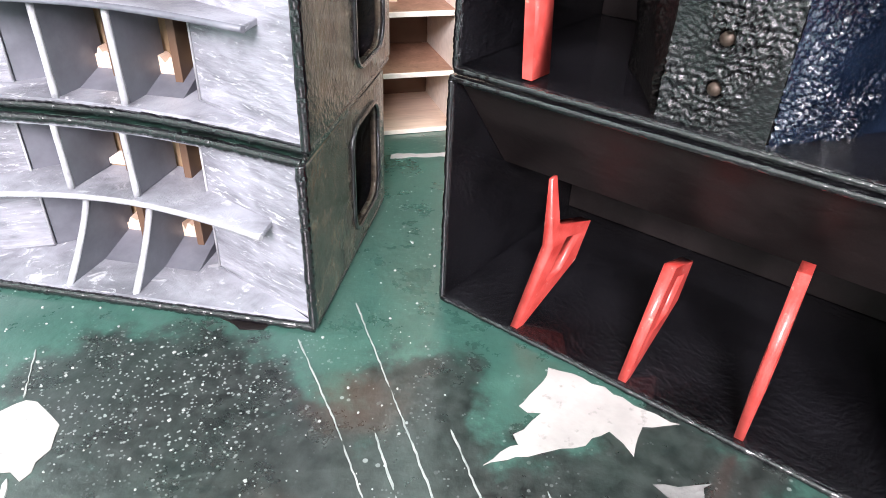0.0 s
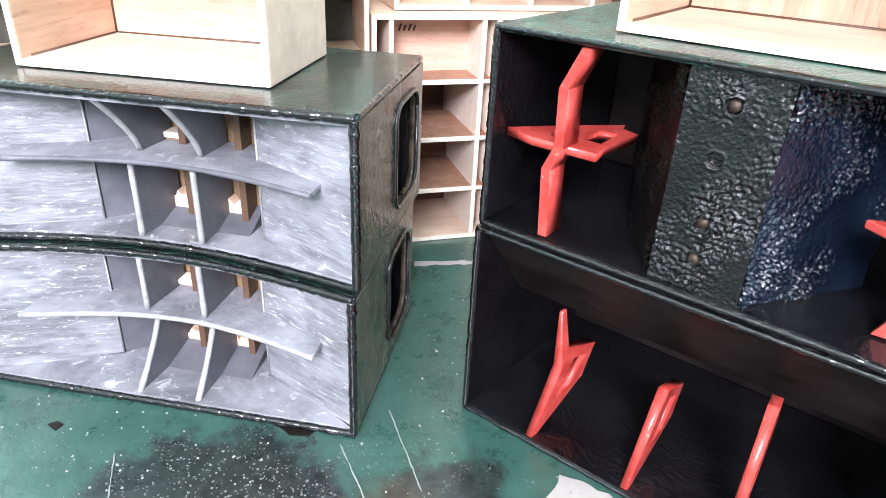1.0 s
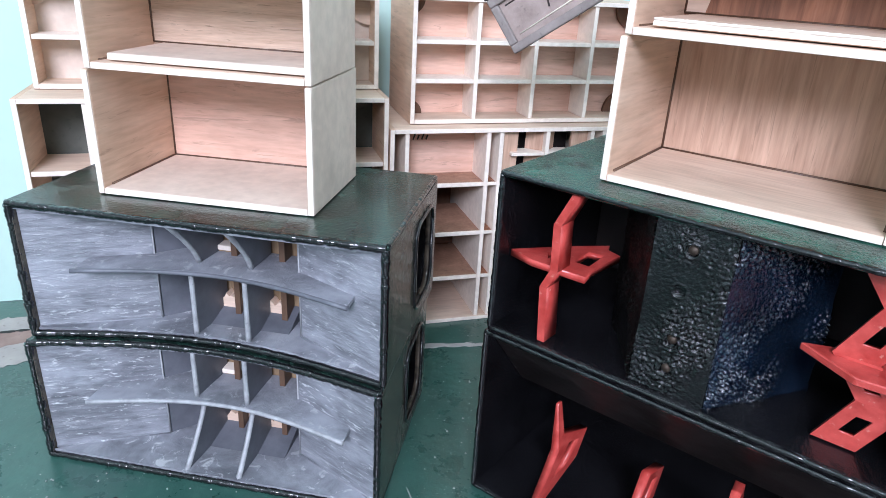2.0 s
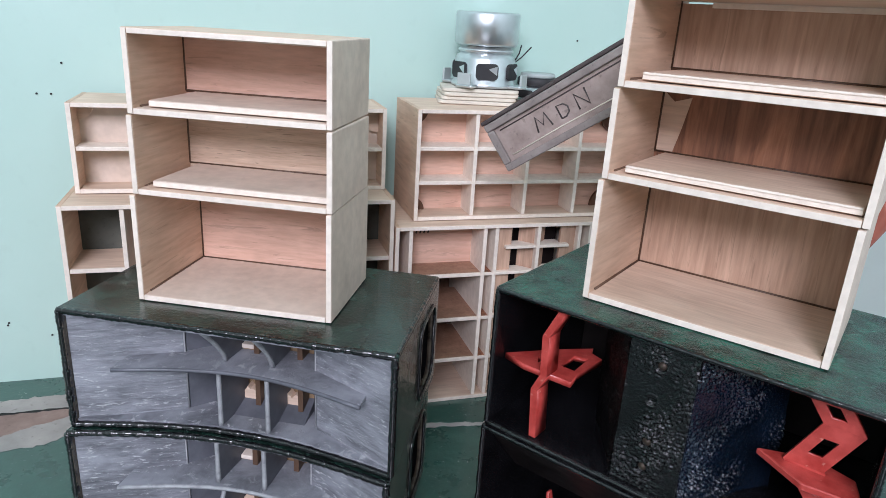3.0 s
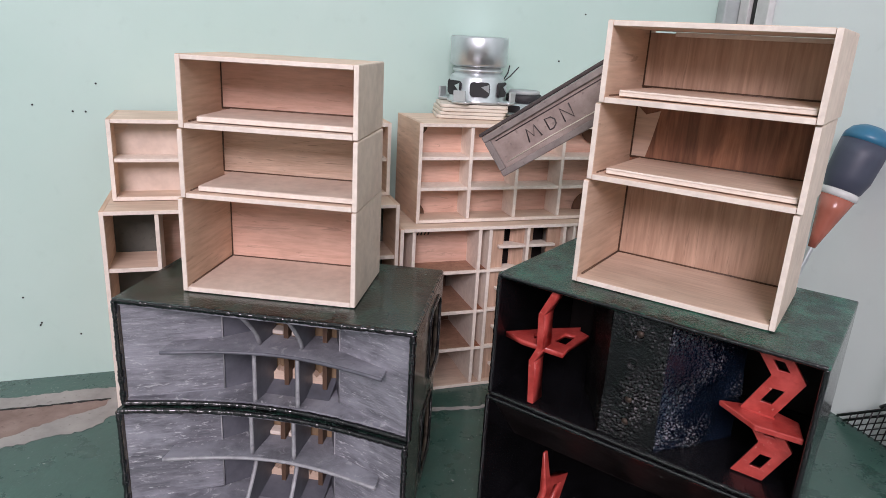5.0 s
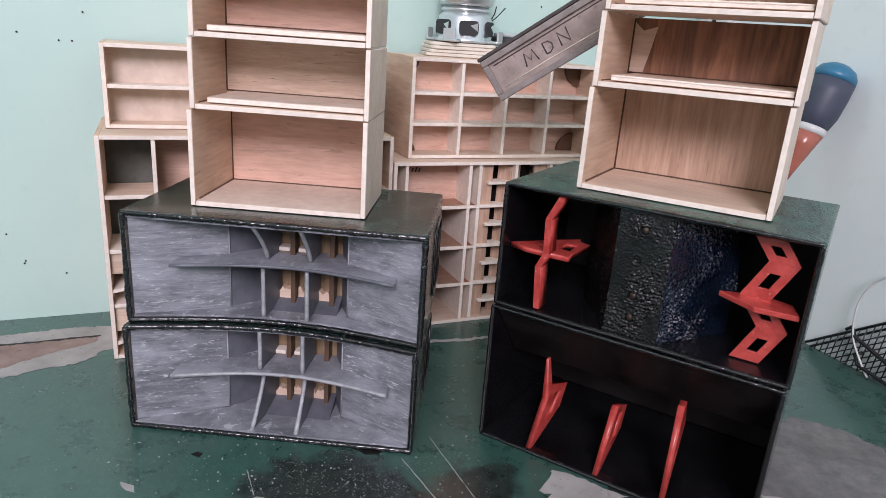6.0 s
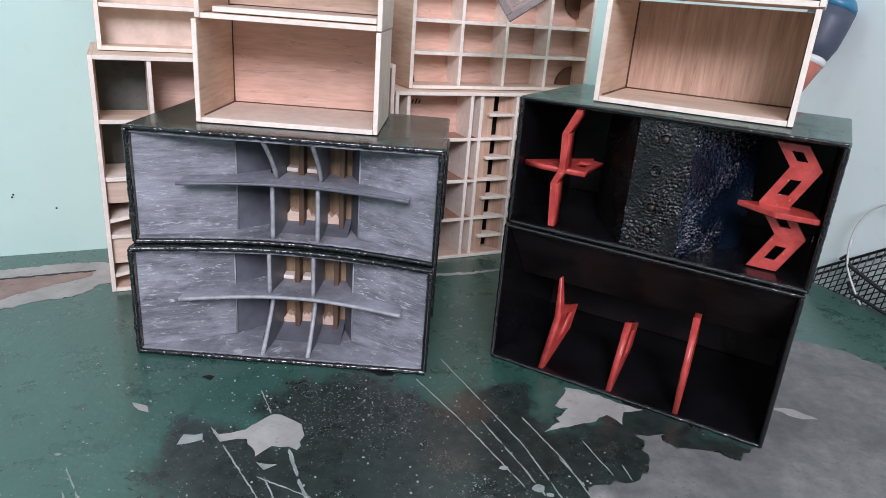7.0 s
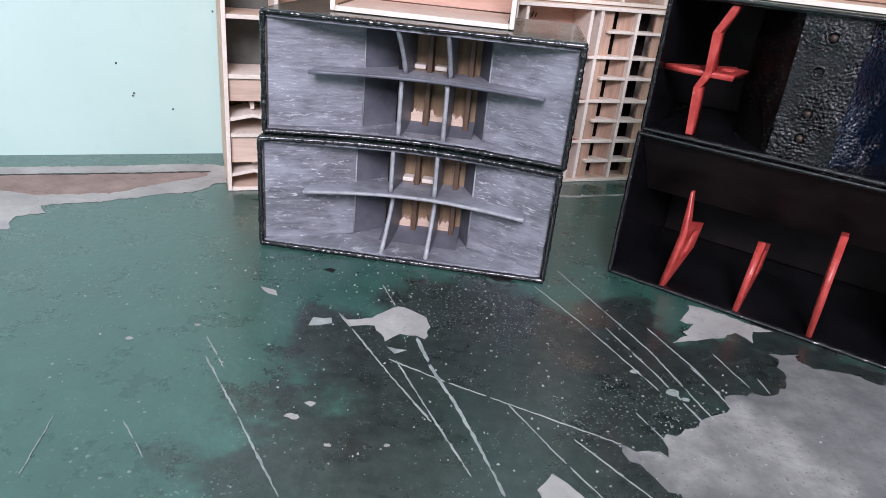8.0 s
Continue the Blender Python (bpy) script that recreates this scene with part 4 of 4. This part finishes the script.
stack(pose(-0.1555, 0.0235, TOP_L, 0, 0, 1.0), (ply_pink, ply_streak, ply_pink), ((-0.0042, 0.1175, 0, 0), (-0.0020, 0.1157, -0.35, 0.010), (-0.0002, 0.1137, 0.3, 0.012)), 0.0006)
stack(pose(0.0938, 0.0315, TOP_R, 0, 0, -26.0), (ply_z, ply_red, ply_z), ((0.0, 0.1160, 0, 0), (0.0014, 0.1156, -0.5, 0.005), (0.0033, 0.1140, -1.3, 0.008)), 0.0005)

# ---------------------------------------------------------------- raw plywood bins along the wall


def quarter(cx, cz, r, sx, sz, n=8):
    return [(cx, cz)] + [(cx + sx * r * math.cos(math.pi / 2 * i / n), cz + sz * r * math.sin(math.pi / 2 * i / n)) for i in range(n + 1)]


def lipped(t, w, h, p):
    """Pale sawn front edges round a bin's mouth."""
    for k, (x0, x1, z0, z1) in enumerate(((0.0002, p - 0.0002, 0.0004, h - 0.0004), (w - p + 0.0002, w - 0.0002, 0.0004, h - 0.0004), (p, w - p, 0.0003, p - 0.0003), (p, w - p, h - p + 0.0003, h - 0.0003))):
        part("edge_strip", slab(x0, x1, -0.0006, -0.0001 + 0.0002 * (k > 1), z0, z1, 0.0001), edge_wood, t, "pale sawn edge")


def grid_bin(m, w, h, d, cols, rows, depth, label, back=None):
    t = thing("plywood_bin", m, label, "speaker cabinet", "raw plywood bins")
    p = 0.0035
    part("side_panel", slab(0, p, 0, d, 0, h, 0.0004), ply_y, t)
    part("side_panel", slab(w - p, w, 0, d, 0, h, 0.0004), ply_y, t)
    part("bottom_panel", slab(p, w - p, 0.0002, d, 0, p, 0.0004), ply_x, t)
    part("top_panel", slab(p, w - p, 0.0002, d, h - p, h, 0.0004), ply_x, t)
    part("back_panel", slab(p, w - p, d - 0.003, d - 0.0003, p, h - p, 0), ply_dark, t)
    part("baffle", slab(p, w - p, depth, depth + 0.003, p, h - p, 0), back or ply_pink, t)
    lipped(t, w, h, p)
    for i in range(1, cols):
        x = p + (w - 2 * p) * i / cols
        part("divider", slab(x - 0.0016, x + 0.0016, 0.0005, depth, p, h - p, 0.0003), edge_wood, t)
    for j in range(1, rows):
        z = p + (h - 2 * p) * j / rows
        for i in range(cols):
            a, b = p + (w - 2 * p) * i / cols, p + (w - 2 * p) * (i + 1) / cols
            part("shelf", slab(a + (0.0016 if i else 0), b - (0.0016 if i < cols - 1 else 0), 0.0009, depth, z - 0.0015, z + 0.0015, 0.0003), edge_wood, t)
    for cx, sx in ((p, 1), (w - p, -1)):
        for cz, sz in ((p, 1), (h - p, -1))[rows == 2:]:
            part("gusset", prism(quarter(cx, cz, 0.011 if sx > 0 else 0.018, sx, sz), depth - 0.004, depth - 0.001, "y", 0), ply_x if rows == 2 else bay_brown, t)
    return t


def edged_shelf(t, x0, x1, y1, z, half, mat):
    ob = part("shelf", slab(x0, x1, 0.0024, y1, z - half, z + half, 0), mat, t)
    part("edge_strip", slab(x0, x1, 0.0006, 0.0023, z - half - 0.0001, z + half + 0.0001, 0.0003), edge_wood, ob, "pale sawn edge")


def chevron(x0, x1, y0, y1, z, rise):
    """A shelf whose middle stands up like a low gable."""
    xm = (x0 + x1) / 2
    return prism([(x0, z - 0.0014), (xm, z - 0.0014 + rise), (x1, z - 0.0014), (x1, z + 0.0014), (xm, z + 0.0014 + rise), (x0, z + 0.0014)], y0, y1, "y", 0)


def manifold_bin(m, label):
    """The tall bin with a comb of small shelves about a centre post."""
    t = thing("plywood_bin", m, label, "speaker cabinet", "raw plywood bins")
    w, h, d, p = 0.253, 0.165, 0.100, 0.0035
    part("side_panel", slab(0, p, 0, d, 0, h, 0.0004), ply_y, t)
    part("side_panel", slab(w - p, w, 0, d, 0, h, 0.0004), ply_y, t)
    part("bottom_panel", slab(p, w - p, 0.0002, d, 0, p, 0.0004), ply_x, t)
    part("top_panel", slab(p, w - p, 0.0002, d, h - p, h, 0.0004), ply_x, t)
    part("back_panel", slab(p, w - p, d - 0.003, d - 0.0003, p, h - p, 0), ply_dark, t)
    z0, z1 = p, h - p
    lipped(t, w, h, p)
    for mirror in (False, True):
        f = (lambda a, b: (w - b, w - a)) if mirror else (lambda a, b: (a, b))
        for a, b in ((0.0117, 0.0148), (0.0757, 0.0790), (0.0862, 0.0895)):
            part("upright", slab(*f(a, b), 0.0005, 0.085, z0, z1, 0.0003), edge_wood, t)
        for k, z in enumerate((0.1205, 0.0795, 0.0405)):
            edged_shelf(t, *f(0.0148, 0.0757), 0.069, z, 0.0015, ply_dark)
            edged_shelf(t, *f(0.0790, 0.0862), 0.06, z, 0.0012, ply_red)
        part("panel", slab(*f(0.0148, 0.0757), 0.030, 0.033, 0.122, z1, 0), ply_pink, t)
        x0, x1 = f(0.0150, 0.0755)
        part("wing", prism([(x0, 0.0805), (x0, 0.119), (x0 + 0.030, 0.119), (x0 + 0.024, 0.10), (x0 + 0.028, 0.0805)], 0.028, 0.031, "y", 0), ply_x, t)
        for lo, hi in ((0.042, 0.078), (z0, 0.039)):
            # Bay backs darkened: the deep bays' shade is in this brown.
            part("panel", slab(*f(0.0150, 0.0755), 0.070, 0.073, lo, hi, 0), bay_brown, t, "red-brown board at the back of a bay, darkened for shade")
        part("panel", slab(*f(0.0895, 0.1035), 0.006, 0.009, z0, z1, 0), ply_z, t)
        ends = [(0.1140, 0.0160), (0.1247, 0.0060)]
        part("panel", plate(*([(w - x, y) for x, y in reversed(ends)] if mirror else ends), z0, z1, 0.003, 0), ply_z, t)
        # Black board added so the slot behind the shelves looks unlit.
        part("slot_board", slab(*f(0.1000, 0.1180), 0.0220, 0.0250, z0, z1, 0), black_smooth, t, "black board put in for the slot's darkness")
        part("gap_board", slab(*f(0.0790, 0.0862), 0.020, 0.023, z0, z1, 0), ply_red, t, "red-brown board in a narrow gap")
        for heights, front in (((0.1205, 0.0800, 0.0405), 0.0895), ((0.1435, 0.1015, 0.0610, 0.0205), 0.0970)):
            plan = [(front, 0.0008), (0.1247, 0.0008), (0.1247, 0.0055), (0.1140, 0.0155), (0.1036, 0.0155), (0.1036, 0.0058), (front, 0.0058)]
            plan = [(w - x, y) for x, y in reversed(plan)] if mirror else plan
            for z in heights:
                part("small_shelf", prism(plan, z - 0.0013, z + 0.0013, "z", 0.0003), edge_wood, t)
    part("post", slab(0.1249, 0.1281, 0.0003, 0.034, z0, z1, 0.0003), edge_wood, t)
    bars = bmesh.new()
    for k in range(4):
        s = slab(0.0, 0.0012, -0.0004, 0.0, 0.0, 0.005 - 0.001 * (k % 2), 0)
        bmesh.ops.transform(s, matrix=pose(0.024 + 0.0035 * k, 0.0296, 0.150, 0, 20, 0), verts=s.verts)
        me = bpy.data.meshes.new("stroke")
        s.to_mesh(me)
        bars.from_mesh(me)
        s.free()
    part("pencil_mark", bars, letter_mat, t, "dark pencil scribble")
    return t


def column_bin(m, label):
    t = thing("plywood_bin", m, label, "speaker cabinet", "raw plywood bins")
    w, h, d, p = 0.2385, 0.188, 0.100, 0.0035
    part("side_panel", slab(0, p, 0, d, 0, h, 0.0004), ply_y, t)
    part("side_panel", slab(w - p, w, 0, d, 0, h, 0.0004), ply_y, t)
    part("bottom_panel", slab(p, w - p, 0.0002, d, 0, p, 0.0004), ply_x, t)
    part("top_panel", slab(p, w - p, 0.0002, d, h - p, h, 0.0004), ply_x, t)
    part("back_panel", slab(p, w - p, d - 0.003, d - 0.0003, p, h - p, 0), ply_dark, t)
    lipped(t, w, h, p)
    for mirror in (False, True):
        f = (lambda a, b: (w - b, w - a)) if mirror else (lambda a, b: (a, b))
        part("upright", slab(*f(0.0393, 0.0424), 0.0005, 0.09, p, h - p, 0.0003), edge_wood, t)
        edged_shelf(t, *f(p, 0.0393), 0.045, 0.139, 0.0015, ply_x)
        # Board added across open bays, its dark colour stands for their shade.
        part("panel", slab(*f(p, 0.0393), 0.046, 0.049, 0.0960, h - p, 0), bay_shade_board, t, "added board, coloured dark olive for the shade in two bays")
        part("shelf", slab(*f(p, 0.0393), 0.001, 0.05, 0.0925, 0.0958, 0.0003), edge_wood, t)
        part("panel", slab(*f(p, 0.0393), 0.004, 0.007, 0.0745, 0.0923, 0), ply_x, t)
        part("panel", slab(*f(p, 0.0393), 0.004, 0.007, 0.0235, 0.0455, 0), ply_x, t)
        part("shelf", slab(*f(p, 0.0393), 0.001, 0.05, 0.0455, 0.0485, 0.0003), edge_wood, t)
        for z in (0.060, 0.0135):
            part("gable_shelf", chevron(*f(p, 0.0393), 0.001, 0.04, z, 0.0035), edge_wood, t)
            part("small_post", slab(*f(0.0205, 0.0235), 0.012, 0.05, z + 0.006, z + 0.0115, 0), edge_wood, t)
    part("panel", slab(0.0424, w - 0.0424, 0.04, 0.043, p, h - p, 0), ply_pink, t)
    return t


def on_line(x, c):
    return pose(x, 0.505 * x + c, 0, 0, 0, TURN_W)


LOW_B = on_line(-0.262, 0.2185)
LOW_M = on_line(-0.048, 0.2185)
column_bin(LOW_B, "raw plywood bin with a column of shelves on the floor")
manifold_bin(LOW_M @ pose(0.0, 0.0, 0), "raw plywood bin with a comb of narrow shelves on the floor")
grid_bin(on_line(-0.27, 0.253) @ pose(0, 0, 0.1884), 0.230, 0.0660, 0.060, 3, 2, 0.022, "raw plywood bin with two rows, resting on a taller bin", ply_plain)
grid_bin(on_line(-0.0385, 0.2345) @ pose(0, 0, 0.1655), 0.195, 0.0915, 0.076, 4, 3, 0.026, "raw plywood bin with twelve square cells, resting on a taller bin")

# ---------------------------------------------------------------- small things on the bins
TOP_M = 0.2574
CARDS = pose(-0.006, 0.292, TOP_M, 0, 0, 16)
for k in range(4):
    ob = part("square_card", prism(rounded(-0.0325, 0.0325, -0.026, 0.026, 0.006), 0, 0.0030, "z", 0.0005), paper)
    ob.matrix_basis = CARDS @ pose(0.0012 * k, 0.001 * (k % 2), 0.0033 * k, 0, 0, 2.5 * (k % 3) - 2)
    tagged(ob, "cream square of board with rounded corners, in a pile", "card", "pile of cards")


def driver(m, label, k=1.0):
    t = thing("loudspeaker_driver", m, label, "speaker driver")
    basket = part("frame", lathe([(0.0250 * k, 0.0), (0.0285 * k, 0.0006), (0.0285 * k, 0.0030), (0.0268 * k, 0.0042), (0.0262 * k, 0.0225 * k), (0.0248 * k, 0.0258 * k), (0.0225 * k, 0.0270 * k), (0.0222 * k, 0.0335 * k), (0.01 * k, 0.0340 * k)]), steel, t)
    part("magnet_cover", lathe([(0.001, 0.034 * k), (0.0248 * k, 0.034 * k), (0.0272 * k, 0.0362 * k), (0.0276 * k, 0.0590 * k), (0.0264 * k, 0.0612 * k), (0.0235 * k, 0.0612 * k), (0.0228 * k, 0.0600 * k), (0.001, 0.0600 * k)]), steel, t)
    part("collar", lathe([(0.0222 * k, 0.0285 * k), (0.0240 * k, 0.0292 * k), (0.0240 * k, 0.0312 * k), (0.0222 * k, 0.0320 * k)]), steel, basket)
    for a in (-14, -74, 46, 106, 166, 226):
        bm = prism(rounded(-0.0094 * k, 0.0094 * k, 0.0070 * k, 0.0205 * k, 0.0035 * k), -0.0270 * k, -0.0235 * k, "y", 0)
        ob = part("basket_window", bm, dark_part, basket, "dark opening in the basket")
        ob.matrix_basis = pose(0, 0, 0, 0, 0, a)
        bm = prism([(0.001 * k, 0.0160 * k), (0.0085 * k, 0.0185 * k), (0.0085 * k, 0.0110 * k), (0.0062 * k, 0.0125 * k)], -0.0273 * k, -0.0268 * k, "y", 0)
        ob = part("terminal_tag", bm, steel, basket, "bright steel tag seen in an opening")
        ob.matrix_basis = pose(0, 0, 0, 0, 0, a)
    for a in (20, 110, 200, 290):
        bm = pierced(rounded(0.024 * k, 0.0385 * k, -0.008 * k, 0.008 * k, 0.002), [[(0.034 * k + 0.002 * math.cos(i * 0.8), 0.002 * math.sin(i * 0.8)) for i in range(8)]], 0.0006, 0.003)
        lug = slab(0.0365 * k, 0.0385 * k, -0.006 * k, 0.006 * k, 0.0024, 0.0125 * k, 0.0004)
        ear = part("ear", bm, steel, basket, "bent steel mounting ear")
        ear.matrix_basis = pose(0, 0, 0, 0, 0, a + 25)
        lug_ob = part("ear", lug, plastic_grey, basket, "upturned grey end of a mounting ear")
        lug_ob.matrix_basis = pose(0, 0, 0, 0, 0, a + 25)
    part("terminal", rods([[(0.024 * k, -0.008, 0.021 * k), (0.030 * k, -0.009, 0.026 * k), (0.038 * k, -0.010, 0.035 * k)], [(0.025 * k, -0.004, 0.021 * k), (0.030 * k, -0.003, 0.029 * k), (0.031 * k, -0.004, 0.036 * k)]], 0.0006), dark_part, t, "thin wire lead")
    return t


driver(CARDS @ pose(0.0085, 0.004, 4 * 0.0033 + 0.0002, 0, 0, 10), "upturned steel loudspeaker driver on a pile of cards")
t = thing("small_driver", pose(0.046, 0.338, TOP_M, 0, 0, 20), "small flat black and steel speaker driver lying on a bin", "speaker driver")
small = part("frame", lathe([(0.026, 0), (0.029, 0.0010), (0.029, 0.0026), (0.0235, 0.0036), (0.0215, 0.0120), (0.0165, 0.0135), (0.012, 0.0136)]), steel, t)
for a in (-60, 0, 60, 120, 180, 240):
    bm = prism(rounded(-0.0085, 0.0085, 0.0042, 0.0108, 0.002), -0.0236, -0.0205, "y", 0)
    ob = part("basket_window", bm, dark_part, small, "dark opening in the basket")
    ob.matrix_basis = pose(0, 0, 0, 0, 0, a + 12)
part("magnet", lathe([(0.001, 0.0138), (0.0175, 0.0138), (0.0182, 0.0150), (0.0182, 0.0200), (0.0170, 0.0212), (0.001, 0.0212)]), dark_part, t)
part("back_plate", lathe([(0.001, 0.0214), (0.0160, 0.0214), (0.0160, 0.0240), (0.0150, 0.0250), (0.001, 0.0250)]), plastic_grey, t, "grey steel plate on the magnet")
part("lead", rods([[(0.010, -0.018, 0.012), (0.018, -0.020, 0.016), (0.026, -0.016, 0.010), (0.033, -0.012, 0.004)], [(0.014, -0.016, 0.014), (0.023, -0.012, 0.019), (0.031, -0.006, 0.008)]], 0.0007), dark_part, t, "thin dark wire lead")

# carved sign
t = thing("carved_sign", pose(0.0222, 0.137, 0.2590, 0, -35.2, -9), "grey carved wooden sign with raised frame, propped behind the boxes", "sign")
SL, SH = 0.128, 0.034
board = part("board", slab(0, SL, 0.003, 0.008, -SH, 0, 0.0005), sign_face, t, "worn brown-grey face")
for x0, x1, z0, z1 in ((0, SL, -0.005, 0), (0, SL, -SH, -SH + 0.005), (0, 0.005, -SH + 0.005, -0.005), (SL - 0.005, SL, -SH + 0.005, -0.005)):
    part("frame_strip", slab(x0, x1, 0.0, 0.0045, z0, z1, 0.0009), board_grey, t)
part("top_rail", slab(-0.001, SL + 0.001, 0.0006, 0.0100, 0.0003, 0.0030, 0.0009), letter_mat, t, "dark rail along the top edge")
STROKES = {"M": [[(0, 0), (0.0022, 0.0098), (0.0052, 0.0028), (0.0088, 0.0098), (0.0106, 0)]],
           "D": [[(0, 0.0005), (0, 0.0092), (0.0045, 0.0085), (0.0066, 0.0058), (0.0060, 0.0024), (0.0030, 0.0004), (0, 0.0005)]],
           "N": [[(0, 0), (0.0004, 0.0102), (0.0074, 0.0004), (0.0080, 0.0108)]]}
for ch, x in (("M", 0.0300), ("D", 0.0475), ("N", 0.0600)):
    part("letter", rods([[(x + a, 0.0029, -0.0212 + b) for a, b in line] for line in STROKES[ch]], 0.0006, 5), letter_mat, board, "thin dark carved letter")
part("groove", rods([[(0.008, 0.0030, -0.0255), (0.045, 0.0030, -0.0248), (SL - 0.012, 0.0030, -0.0258)]], 0.0004, 5, 0.4), paper, board, "pale worn line under the letters")
part("groove", rods([[(0.008, 0.0030, -0.0075), (SL - 0.012, 0.0030, -0.0078)]], 0.0004, 5, 0.4), letter_mat, board, "dark groove over the letters")

# screwdriver leaning on the jutting wall
tip, top = Vector((0.268, 0.236, 0.004)), Vector((0.353, 0.2735, 0.272))
axis = (top - tip)
length = axis.length
t = thing("screwdriver", Matrix.Translation(tip) @ axis.to_track_quat("Z", "X").to_matrix().to_4x4(), "screwdriver with grey rubber grip and blue cap, leaning on the wall", "screwdriver")
L = length
part("shaft", lathe([(0.0014, 0.0), (0.0026, 0.004), (0.0026, L - 0.103), (0.0026, L - 0.100)], 16), steel, t)
part("collar", lathe([(0.0032, L - 0.112), (0.0055, L - 0.101), (0.0110, L - 0.078), (0.0150, L - 0.062)], 24), handle_red, t, "clear red plastic collar")
part("ring", lathe([(0.0140, L - 0.064), (0.0158, L - 0.0625), (0.0158, L - 0.058), (0.0145, L - 0.0565)], 24), cable_white, t, "pale plastic ring")
part("grip", lathe([(0.0140, L - 0.0573), (0.0160, L - 0.055), (0.0190, L - 0.044), (0.0200, L - 0.026), (0.0200, L - 0.012)], 32), handle_grey, t, "grey rubber grip")
part("cap", lathe([(0.0201, L - 0.0125), (0.0196, L - 0.007), (0.0160, L - 0.001), (0.009, L + 0.003), (0.001, L + 0.004)], 32), handle_blue, t, "blue plastic cap")

# wire rack standing against the pale wall: x runs along the wall towards the room, y out of it
RACK = WALL @ pose(EAST, -0.254, 0, 0, 0, -90)
t = thing("wire_rack", RACK @ pose(0, -0.004, 0), "black coated wire mesh rack leaning on the pale wall", "wire rack")


def rack_top(x):
    return 0.012 + 0.74 * x


part("rail", rods([[(-0.012, 0, 0.003), (0.30, 0, rack_top(0.30))]], 0.0014), wire_black, t)
part("rail", rods([[(-0.006, 0, 0.001), (0.30, 0, rack_top(0.30) - 0.006)]], 0.0012), wire_black, t)
for k in range(1, 34):
    x0 = (0.0063 * k - 0.010) / 0.74
    part("wire", rods([[(x0, 0, 0.001), (0.30, 0, rack_top(0.30) - 0.0063 * k)]], 0.0006), wire_black, t)
for k in range(0, 50):
    x = 0.0058 * k
    part("wire", rods([[(x, -0.001, 0.001), (x + 0.12 * rack_top(x), -0.001, rack_top(x + 0.12 * rack_top(x)) - 0.001)]], 0.0006), wire_black, t)
part("handle", rods([[(0.028, -0.003, 0.036), (0.034, -0.006, 0.042), (0.040, -0.007, 0.034), (0.075, -0.008, 0.024), (0.15, -0.008, 0.012)], [(0.05, -0.006, 0.022), (0.044, -0.007, 0.018), (0.05, -0.008, 0.010), (0.09, -0.008, 0.004), (0.15, -0.008, 0.003)]], 0.0019), wire_black, t, "bent black wire handle")

# white cable arching up from the rack
pts = [Vector((x, -0.012, z)) for x, z in ((0.070, 0.002), (0.062, 0.003), (0.049, 0.018), (0.039, 0.034), (0.035, 0.056), (0.038, 0.077), (0.049, 0.095), (0.067, 0.104), (0.090, 0.105), (0.120, 0.085), (0.135, 0.040), (0.138, 0.002))]
line = []
for i in range(1, len(pts) - 2):
    p0, p1, p2, p3 = pts[i - 1:i + 3]
    for k in range(6):
        f = k / 6
        line.append(0.5 * (2 * p1 + (p2 - p0) * f + (2 * p0 - 5 * p1 + 4 * p2 - p3) * f ** 2 + (3 * p1 - p0 - 3 * p2 + p3) * f ** 3))
cable = part("cable", rods([line + [pts[-2], pts[-1]]], 0.0010, 8), cable_white)
cable.matrix_basis = RACK
tagged(cable, "thin white cable looping up from the floor", "cable")

# trunking and junction box in the corner
for y, wd, off, mat, lab in ((-0.030, 0.014, 0.010, cable_white, "white upright plastic trunking in the corner"), (-0.037, 0.006, 0.006, wire_black, "dark upright strip between trunkings"), (-0.058, 0.018, 0.009, cable_white, "wide white upright plastic trunking")):
    ob = part("trunking", slab(EAST - off, EAST - 0.0003, y, y + wd, 0.30, 2.4, 0.001), mat)
    ob.matrix_basis = WALL
    tagged(ob, lab, "trunking", "", "structure")
ob = part("junction_box", slab(0.276, 0.298, -0.014, -0.0003, 0.33, 0.386, 0.002), plastic_grey)
ob.matrix_basis = WALL
tagged(ob, "grey plastic junction box on the mint wall", "junction box")

# nail holes in the wall
for s, z in ((0.113, 0.360), (0.0876, 0.312), (-0.354, 0.275), (-0.364, 0.251), (-0.374, 0.251), (-0.404, 0.256), (-0.3875, 0.0425), (-0.349, 0.13), (-0.420, 0.0543), (-0.419, 0.0566), (-0.431, 0.0825)):
    bm = lathe([(0.0001, -0.0004), (0.0008, -0.0004), (0.0008, 0.0006), (0.0001, 0.0006)], 10)
    ob = part("nail_hole", bm, dark_part)
    ob.matrix_basis = WALL @ pose(s, -0.0002, z, 90, 0, 0)
    tagged(ob, "small dark nail hole in the mint wall", "nail hole", "nail holes", "structure")
